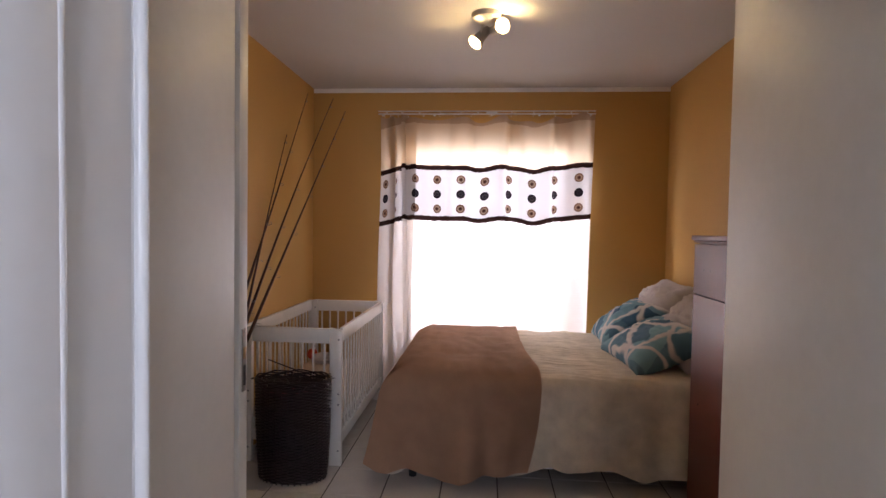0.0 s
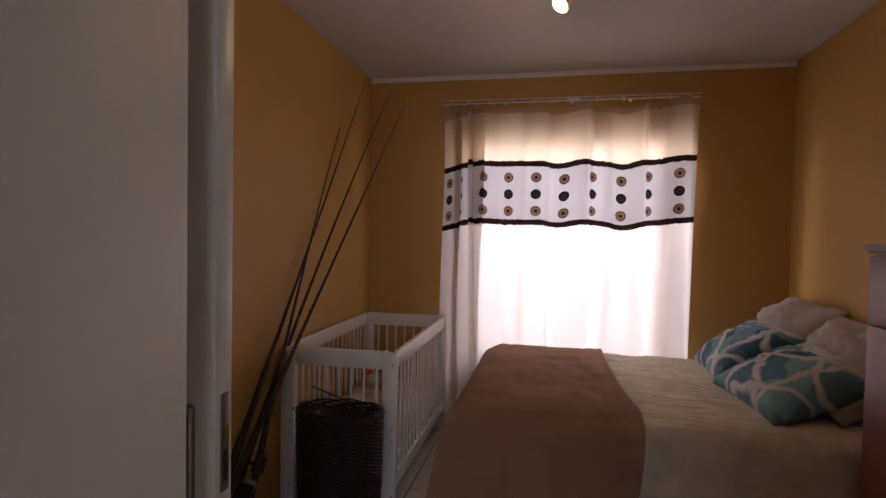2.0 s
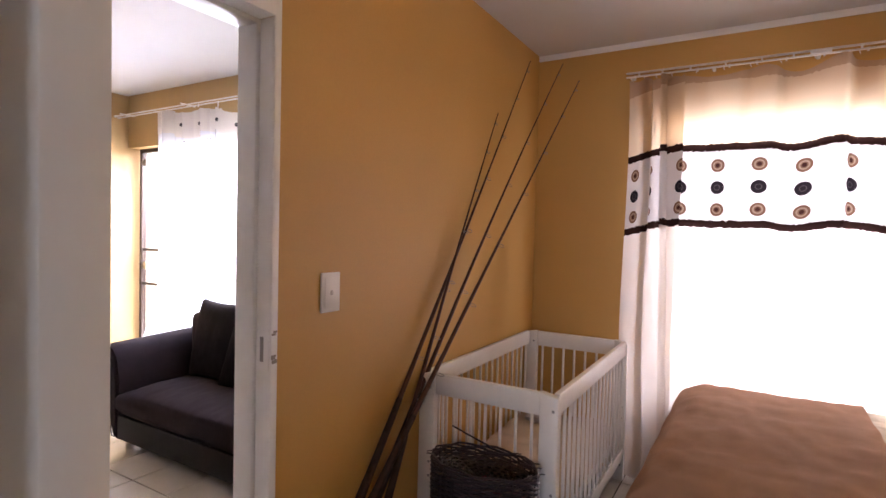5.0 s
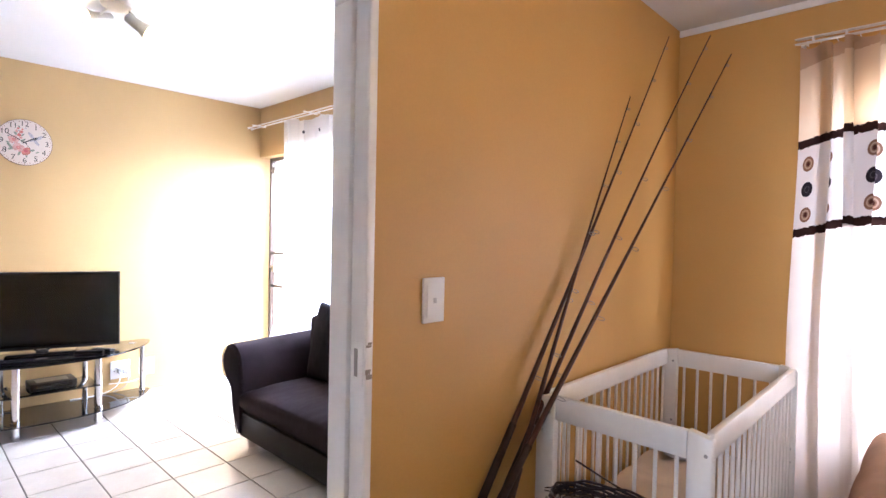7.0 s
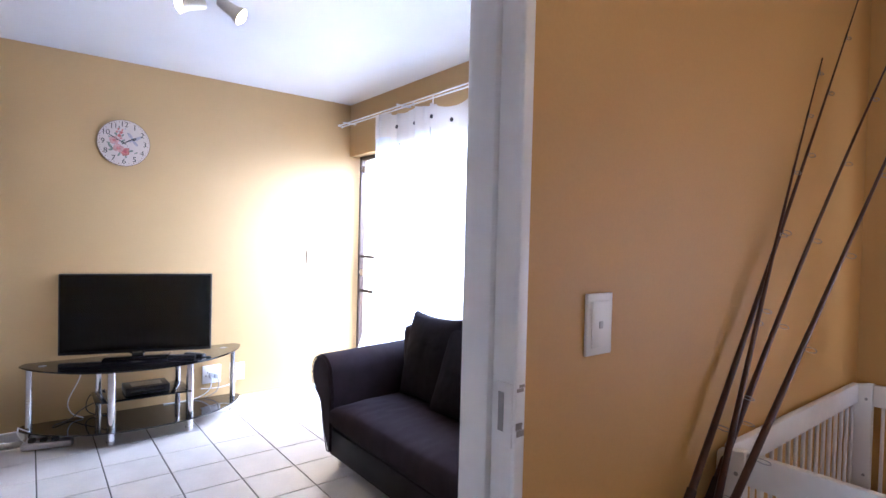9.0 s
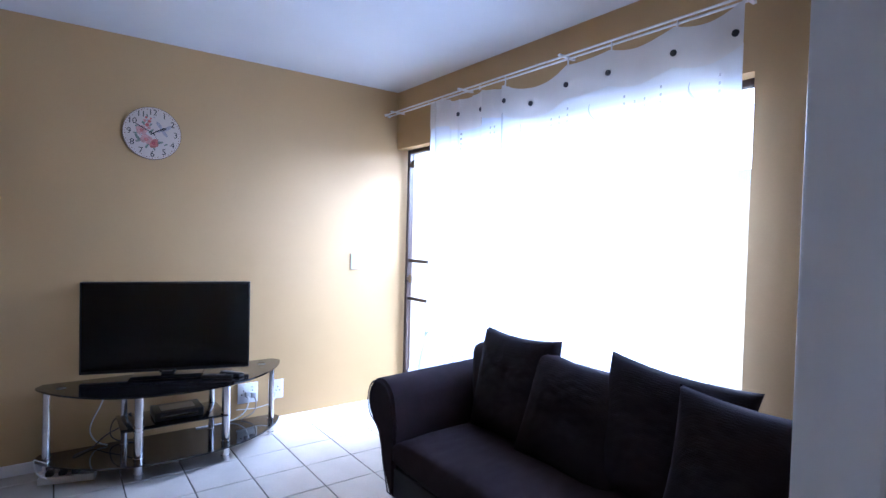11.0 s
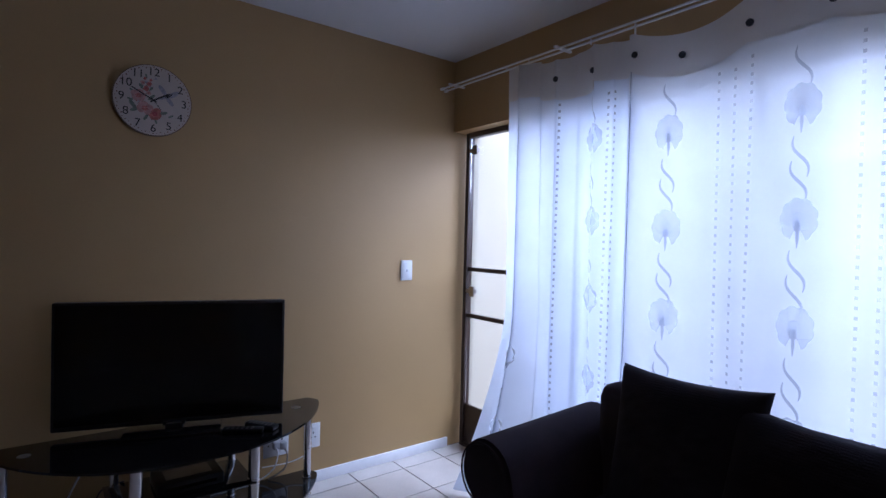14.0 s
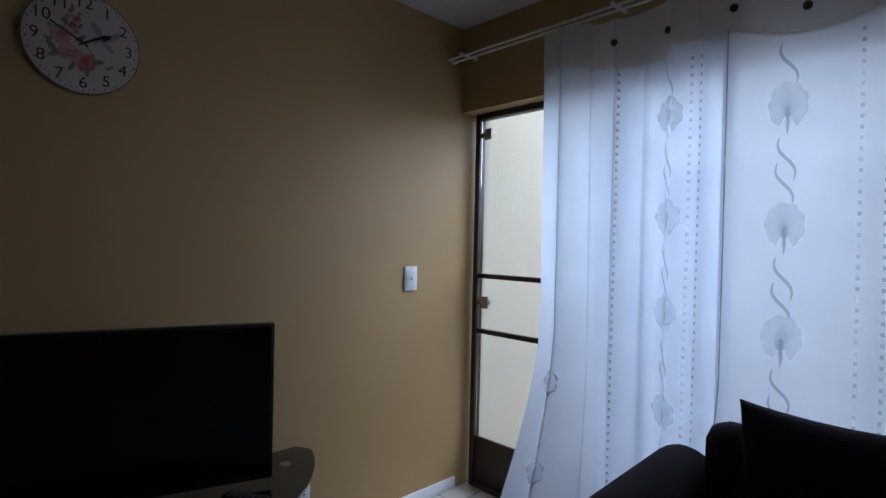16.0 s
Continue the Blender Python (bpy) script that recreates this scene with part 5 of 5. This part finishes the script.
for k in range(60):
    a = 2 * math.pi * k / 60
    r = CKR - 0.010 - 0.003 * (k % 3)
    w = 0.0022 + 0.0012 * (k % 2)
    bm.faces.new([bm.verts.new((LW + 0.0178, CKY + r * math.cos(a) + w * math.cos(q), CKZ + r * math.sin(a) + w * math.sin(q))) for q in [math.pi * i / 3 for i in range(6)]])
tagged(part("rim_dots", bm, mat("brown_print", (0.22, 0.12, 0.09), 0.6, bump=0), clock, "ring of small brown printed dots", 0), kind="stuff")
for h, ln, w, nm in ((math.radians(90 - 58), 0.070, 0.0035, "hour_hand"), (math.radians(90 + 62), 0.100, 0.0025, "minute_hand"), (math.radians(-52), 0.05, 0.001, "second_hand")):
    bm = boxed((LW + 0.0195, LW + 0.0205, -0.015, ln, -w, w))
    bmesh.ops.transform(bm, matrix=Matrix.Translation((0, CKY, CKZ)) @ Matrix.Rotation(h, 4, "X"), verts=bm.verts)
    part(nm, bm, M_INK, clock)

# ---- sofa ----
AX0, AX1, AY0, AY1 = -3.83, -1.72, 2.83, 3.50
sofa = thing("sofa", "dark plum fabric sofa with rolled arms and loose cushions", "sofa", ((AX0 + AX1) / 2, (AY0 + AY1) / 2, 0))


def arm(side):
    """Rolled arm: scroll on top of a panel that leans in towards the foot."""
    prof = [(0.29, 0.06), (0.29, 0.42)] + [(0.14 - 0.128 * math.cos(math.radians(a)), 0.505 + 0.125 * math.sin(math.radians(a))) for a in range(165, -46, -15)] + [(0.16, 0.36), (0.20, 0.20), (0.255, 0.06)]
    bm = bmesh.new()
    n = 12
    rings = []
    for j in range(n + 1):
        y = AY0 + (AY1 - AY0) * j / n
        lift = 0.03 * (j / n)
        rings.append([bm.verts.new((AX0 + px if side < 0 else AX1 - px, y, pz + (lift if pz > 0.4 else 0))) for px, pz in prof])
    for a, b2 in zip(rings, rings[1:]):
        for k in range(len(prof)):
            bm.faces.new((a[k], a[(k + 1) % len(prof)], b2[(k + 1) % len(prof)], b2[k]))
    f0 = bm.faces.new(rings[0])
    bm.faces.new(list(reversed(rings[-1])))
    ed = list(f0.edges)
    bmesh.ops.bevel(bm, geom=ed, offset=0.018, segments=3, affect="EDGES")
    return bm, prof


for side in (-1, 1):
    bm, prof = arm(side)
    ob = part("arm", bm, M_SOFA, sofa, "rolled padded arm", 50)
    bm = bmesh.new()
    pts = [(AX0 + 0.14 + (px - 0.14) * 0.93 if side < 0 else AX1 - 0.14 - (px - 0.14) * 0.93, AY0 - 0.001, 0.45 + (pz - 0.45) * 0.95) for px, pz in prof]
    tube(bm, pts, 0.004, 6, True)
    part("piping", bm, M_SOFA, ob, "dark piped edge", 60)
part("base_front", boxed((AX0 + 0.275, AX1 - 0.275, AY0 + 0.01, AY1, 0.06, 0.215), bevel=0.015), M_LEATHER, sofa, "dark leatherette base")


def cushion(x0, x1, y0, y1, z0, z1, seed, tilt=0.0):
    """A seat cushion with a crown and creases."""
    bm = bmesh.new()

    def f(sign):
        def g(u, v):
            a, b2 = 2 * u - 1, 2 * v - 1
            e = (1 - abs(a) ** 9) * (1 - abs(b2) ** 7)
            k = max(e, 0) ** 0.4
            x, y = x0 + u * (x1 - x0), y0 + v * (y1 - y0)
            c = 0.018 * (1 - a * a) * (1 - b2 * b2)
            w = 0.006 * noise.noise(Vector((x * 7, y * 7, seed))) + 0.004 * noise.noise(Vector((x * 25, y * 8, seed)))
            mid = (z0 + z1) / 2 + tilt * (v - 0.5)
            return (x, y, mid + sign * ((z1 - z0) / 2 * (0.35 + 0.65 * k) + (c + w if sign > 0 else 0)))
        return g
    sheet(bm, f(1), 110, 40)
    sheet(bm, f(-1), 110, 40)
    u0 = [v for v in bm.verts]
    bmesh.ops.remove_doubles(bm, verts=u0, dist=0.0005)
    be = [e for e in bm.edges if e.is_boundary]
    bmesh.ops.bridge_loops(bm, edges=be)
    return bm


part("seat_cushion", cushion(AX0 + 0.285, AX1 - 0.285, AY0 - 0.005, 3.36, 0.215, 0.385, 1, 0.02), M_SOFA, sofa, "long seat cushion with creased cloth", 60)
bm = boxed((AX0 + 0.24, AX1 - 0.24, 3.34, AY1, 0.06, 0.80), bevel=0.06, )
part("backrest", bm, M_SOFA, sofa, "padded backrest", 50)
for x in (AX0 + 0.33, AX1 - 0.33):
    for y in (AY0 + 0.06, AY1 - 0.08):
        bm = bmesh.new()
        cyl(bm, (x, y, 0), (x, y, 0.062), 0.022, 0.026, 14)
        part("foot", bm, M_CHROME, sofa, "short metal foot")


def back_pillow(x, y, z, w, h, d, rx, ry, rz, seed, label):
    m = pose(x, y, z, rx, ry, rz) @ pose(0, 0, 0, 90, 0, 0)
    pillow("sofa_pillow", w, h, d, m, M_SOFAB, label, "cushion", seed, "pillows along the sofa back", 0.42, 0.15)


back_pillow(-3.21, 3.32, 0.635, 0.56, 0.54, 0.17, -12, -2, -4, 21, "dark woven square cushion standing by the sofa arm")
back_pillow(-2.79, 3.285, 0.605, 0.54, 0.50, 0.18, -16, 4, 3, 25, "dark woven square cushion leaning on the sofa back")
back_pillow(-2.39, 3.32, 0.635, 0.58, 0.54, 0.17, -12, 4, 4, 29, "dark woven square cushion with a raised corner")
back_pillow(-2.06, 3.25, 0.610, 0.54, 0.52, 0.18, -15, 2, 6, 33, "dark woven square cushion at the far sofa end")

# ---- sheer curtains ----
QY = 3.585
pole = thing("curtain_pole", "white double curtain track above the sliding door", "curtain rail", (-3.6, QY, 2.31))
for y, z in ((QY - 0.02, 2.318), (QY + 0.010, 2.310)):
    bm = bmesh.new()
    cyl(bm, (-4.965, y, z), (-2.18, y, z), 0.0052, n=14)
    part("track", bm, M_WHITE, pole)
for y, z in ((QY - 0.02, 2.318), (QY + 0.010, 2.310)):
    for x in (-4.968, -2.177):
        bm = bmesh.new()
        cyl(bm, (x - 0.012, y, z), (x + 0.012, y, z), 0.010, n=14)
        part("end_cap", bm, M_WHITE, pole)
for x in (-4.90, -4.05, -3.2, -2.3):
    part("bracket", boxed((x - 0.008, x + 0.008, QY - 0.02, LN, 2.329, 2.341), bevel=0.002), M_WHITE, pole)
for x, z0 in ((-4.385, 2.300), (-4.22, 2.300), (-3.83, 2.282), (-3.60, 2.258), (-3.135, 2.258), (-2.875, 2.268), (-2.55, 2.276), (-2.27, 2.296)):
    part("runner", boxed((x - 0.0025, x + 0.0025, QY - 0.024, QY - 0.016, z0, 2.309), bevel=0.001), M_WHITE, pole)

# place and height of the cloth's top at each hook, and how far it sags up to the next one
HOOKS = ((-4.385, 2.304, 0.004), (-4.22, 2.304, 0.030), (-3.83, 2.286, 0.010), (-3.60, 2.262, 0.062), (-3.135, 2.262, 0.012), (-2.875, 2.272, 0.030), (-2.55, 2.280, 0.030), (-2.27, 2.300, 0.0))


def top_edge(x):
    """The heading sags between its hooks."""
    for (a, za, sag), (c, zc, _) in zip(HOOKS, HOOKS[1:]):
        if a <= x <= c:
            q = (x - a) / (c - a)
            return za + (zc - za) * q - sag * 4 * q * (1 - q)
    return 2.292


def heading_height(x):
    """The folded heading is deepest where its end flap hangs."""
    return 0.176 + 0.10 * max(0.0, x + 4.24) if x < -3.82 else 0.168


def sheer_point(x, z, layer=0):
    d = max(0.0, (2.29 - z) / 2.29)
    if layer == 0:
        y = QY - 0.03 + 0.030 * math.sin(x * 15.0 + 0.7 * math.sin(x * 5)) * (0.3 + 0.8 * d) + 0.010 * math.sin(x * 37 + z) * d
    else:
        y = QY + 0.012 + 0.030 * math.sin(x * 21.0 + 0.5 * z + 1.2 * math.sin(3 * x)) * (0.4 + 0.7 * d) + 0.005 * math.sin(x * 47 + 1.3) * (0.3 + d)
        if layer == 1:
            # gathered cloth folds back over itself
            q = x * 52.0 + 1.6 * math.sin(5.0 * x) + 0.25 * z
            g = 0.023 * (0.75 + 0.35 * math.sin(7.0 * x)) * min(1.0, (x + 4.40) / 0.06) * max(0.0, min(1.0, (-3.58 - x) / 0.06))
            y += 0.6 * g * math.cos(q) - 0.012
            x += g * math.sin(q)
    if layer == 2:
        y = QY + 0.058 + 0.008 * math.sin(x * 17.0 + 1.0)
    # the left hem is pushed out into the room by the sofa arm
    k = max(0.0, min(1.0, (-4.08 - x) / 0.38))
    low = max(0.0, (1.0 - z) / 1.0)
    y -= 0.38 * k * low ** 1.4
    return Vector((x - 0.09 * k * low ** 1.8, y, z))


sheers = thing("sheer_curtain", "white sheer curtains with embroidered flowers over the sliding door", "curtain", (-3.36, QY, 0.02))
XA, XS, XB = -4.385, -3.60, -2.27


def panel(xa, xb, layer, nu):
    def f(u, v):
        x = xa + (xb - xa) * u
        t = top_edge(x) - heading_height(x) + 0.006
        return sheer_point(x, 0.02 + v * (t - 0.02), layer)
    bm = bmesh.new()
    sheet(bm, f, nu, 48)
    return bm


part("front_panel", panel(-3.62, XB, 0, 150), M_SHEER, sheers, "flat hanging sheer panel", 80)
part("side_panel", panel(XA, -3.585, 1, 320), M_SHEER2, sheers, "closely folded sheer panel", 80)
part("outer_layer", panel(-4.10, -2.9, 2, 150), cloth("thin_back_sheer", (0.86, 0.88, 0.92), 0.6, 0.55), sheers, "second thin layer behind", 80)


def heading(xa, xb, layer, nu):
    def f(u, v):
        x = xa + (xb - xa) * u
        t = top_edge(x)
        p = sheer_point(x, t - heading_height(x) * (1 - v), layer)
        p.y -= 0.004
        return p
    bm = bmesh.new()
    sheet(bm, f, nu, 8)
    return bm


part("heading", heading(-3.62, XB, 0, 100), M_HEAD, sheers, "opaque white heading band", 80)
part("heading", heading(XA, -3.585, 1, 200), M_HEAD, sheers, "opaque white heading band", 80)
bm = bmesh.new()
tube(bm, [sheer_point(-3.605 - 0.10 * max(0, (0.9 - z)) ** 1.2, z, 0) + Vector((0, -0.006, 0)) for z in [2.10 - 0.06 * k for k in range(34)]], 0.0022, 6)
part("side_hem", bm, M_MOTIF, sheers, "darker rolled hem", 80)
for x, z in ((-4.045, 2.167), (-3.828, 2.163), (-3.588, 2.168), (-3.378, 2.114), (-3.128, 2.162), (-2.878, 2.165), (-2.55, 2.17), (-2.30, 2.18)):
    p = sheer_point(x, z, 0 if x > -3.6 else 1)
    bm = bmesh.new()
    cyl(bm, p + Vector((0, -0.012, 0)), p + Vector((0, -0.005, 0)), 0.013, 0.014, 18)
    part("eyelet", bm, mat("dark_blue_eyelet", (0.02, 0.022, 0.04), 0.35, bump=0), sheers, "dark round eyelet", 50)


def motif(shape, cx, cz, layer, material, name, lift=0.0035):
    """A flat stitched shape laid on the sheer's folds."""
    bm = bmesh.new()
    for loop in shape:
        vs = []
        for dx, dz in loop:
            p = sheer_point(cx + 0.82 * dx, cz + dz, layer)
            p.y -= lift
            vs.append(bm.verts.new(p))
        bm.faces.new(vs)
    ob = part(name, bm, material, sheers, "", 0)
    return ob


def ribbon(pts, w):
    out = []
    for (ax, az, wa), (bx, bz, wb) in zip([(x, z, w * s) for x, z, s in pts], [(x, z, w * s) for x, z, s in pts[1:]]):
        d = Vector((bx - ax, bz - az)).normalized()
        nx, nz = -d.y, d.x
        out.append([(ax + nx * wa, az + nz * wa), (bx + nx * wb, bz + nz * wb), (bx - nx * wb, bz - nz * wb), (ax - nx * wa, az - nz * wa)])
    return out


def blossom():
    """A fan with a scalloped rim and two hanging side lobes."""
    pts = []
    n = 64
    for k in range(n):
        a = math.radians(-66 + 312 * k / (n - 1))
        r = 0.060 + 0.006 * abs(math.sin(a * 4.5))
        pts.append((r * math.cos(a), 0.008 + (1.10 if math.sin(a) > 0 else 1.18) * r * math.sin(a)))
    return [pts + [(-0.012, -0.030), (0.012, -0.030)]]


def petal(w, h, z):
    return [[(w * math.cos(q), z + h * math.sin(q) * (1.0 if math.sin(q) < 0 else 0.8)) for q in [2 * math.pi * i / 18 for i in range(18)]]]


STEM = ribbon([(0.0, -0.030, 0.9), (0.001, -0.055, 1.0), (0.0, -0.088, 0.25)], 0.006)


def vine(z):
    """One thick and thin curved stroke."""
    n = 14
    pts = []
    for k in range(n + 1):
        q = k / n
        pts.append((0.024 * math.tanh(4.2 * (q - 0.5)) / math.tanh(2.1) - 0.008 * math.sin(2 * math.pi * q), z - 0.138 * q, 0.25 + 0.75 * math.sin(math.pi * q) ** 0.8))
    return ribbon(pts, 0.0056)


for cx, drop, layer in ((-2.462, 0.028, 0), (-2.952, 0.030, 0), (-3.422, 0.054, 0), (-3.81, 0.020, 1), (-4.28, 0.0, 1)):
    for cz in [z - drop for z in (1.86, 1.478, 1.118, 0.745, 0.37)]:
        if cx < -4.2 and cz > 0.8:
            continue
        motif(blossom(), cx, cz, layer, M_MOTIF2, "flower_motif", 0.003)
        motif(petal(0.024, 0.036, 0.004), cx, cz, layer, M_MOTIF2, "inner_petal", 0.005)
        ink = M_MOTIF if layer == 0 else M_MOTIF2
        motif(petal(0.009, 0.024, -0.014), cx, cz, layer, ink, "flower_heart", 0.007)
        motif(STEM, cx, cz, layer, ink, "stem_motif", 0.006)
        motif(vine(-0.096), cx, cz, layer, ink, "leaf_motif", 0.004)
        motif(vine(-0.178), cx - 0.004, cz, layer, ink, "leaf_motif", 0.004)
    if cx > -4.2:
        motif(vine(0.205), cx, 1.86 - drop, layer, M_MOTIF, "leaf_motif", 0.004)
bm = bmesh.new()
for cx, layer in ((-2.60, 0), (-2.683, 0), (-2.795, 0), (-3.115, 0), (-3.175, 0), (-3.237, 0), (-2.74, 0), (-3.69, 1), (-3.74, 1), (-4.00, 1), (-2.36, 0)):
    for k in range(62):
        cz = 0.12 + k * 0.032
        if cz > top_edge(cx) - 0.21:
            continue
        vs = []
        for dx, dz in ((-0.005, -0.006), (0.005, -0.006), (0.005, 0.006), (-0.005, 0.006)):
            p = sheer_point(cx + dx, cz + dz, layer)
            p.y -= 0.003
            vs.append(bm.verts.new(p))
        bm.faces.new(vs)
tagged(part("stitched_dots", bm, M_MOTIF2, sheers, "columns of small stitched squares", 0), kind="stuff")

# ---- floor tiles ----
tile_mesh = {}


def tile(x0, x1, y0, y1):
    w, h = round(x1 - x0, 3), round(y1 - y0, 3)
    if w < 0.01 or h < 0.01:
        return
    if (w, h) not in tile_mesh:
        g = 0.0034
        bm = bmesh.new()
        rows = []
        for e, z in ((g, -0.005), (g, -0.0012), (g + 0.0016, 0.0)):
            rows.append([bm.verts.new(p) for p in ((-w / 2 + e, -h / 2 + e, z), (w / 2 - e, -h / 2 + e, z), (w / 2 - e, h / 2 - e, z), (-w / 2 + e, h / 2 - e, z))])
        for a, c in zip(rows, rows[1:]):
            for k in range(4):
                bm.faces.new((a[k], a[(k + 1) % 4], c[(k + 1) % 4], c[k]))
        bm.faces.new(rows[-1])
        tile_mesh[(w, h)] = finish(bm, "tile", M_TILE, 0)
    ob = new("tile", tile_mesh[(w, h)])
    ob.parent = floor
    ob.location = ((x0 + x1) / 2, (y0 + y1) / 2, 0)


def tiles(xa, xb, ya, yb, ox, oy, s=0.2995):
    i0, i1 = math.floor((xa - ox) / s), math.ceil((xb - ox) / s)
    j0, j1 = math.floor((ya - oy) / s), math.ceil((yb - oy) / s)
    for i in range(i0, i1):
        for j in range(j0, j1):
            tile(max(xa, ox + i * s), min(xb, ox + (i + 1) * s), max(ya, oy + j * s), min(yb, oy + (j + 1) * s))


tiles(-5.0, -1.48, 0.55, 3.92, -3.965, 2.968)
tiles(-1.48, 1.43, 1.095, 4.30, -0.80, 2.935)
tiles(-0.63, 0.60, 0.20, 1.095, -0.80, 2.935)


def tile_field(xa, xb, ya, yb, ox, oy, s=0.2995, g=0.0034):
    """The rest of the tiling, past what the walk comes near."""
    verts, faces = [], []
    for i in range(math.floor((xa - ox) / s), math.ceil((xb - ox) / s)):
        for j in range(math.floor((ya - oy) / s), math.ceil((yb - oy) / s)):
            x0, x1, y0, y1 = max(xa, ox + i * s) + g, min(xb, ox + (i + 1) * s) - g, max(ya, oy + j * s) + g, min(yb, oy + (j + 1) * s) - g
            if x1 - x0 < 0.01 or y1 - y0 < 0.01:
                continue
            n = len(verts)
            verts += [(x0, y0, -0.005), (x1, y0, -0.005), (x1, y1, -0.005), (x0, y1, -0.005), (x0, y0, 0), (x1, y0, 0), (x1, y1, 0), (x0, y1, 0)]
            faces += [(n + 4, n + 5, n + 6, n + 7)] + [(n + k, n + (k + 1) % 4, n + 4 + (k + 1) % 4, n + 4 + k) for k in range(4)]
    me = bpy.data.meshes.new("tile_field")
    me.from_pydata(verts, [], faces)
    me.materials.append(M_TILE)
    ob = new("tile_field", me)
    ob.parent = floor
    return tagged(ob, "cream floor tiles of the rest of the floor", kind="stuff")


tile_field(-5.0, -1.54, -7.0, 0.55, -3.965, 2.968)
tile_field(-1.42, 1.43, -1.62, 0.20, -0.80, 2.935)
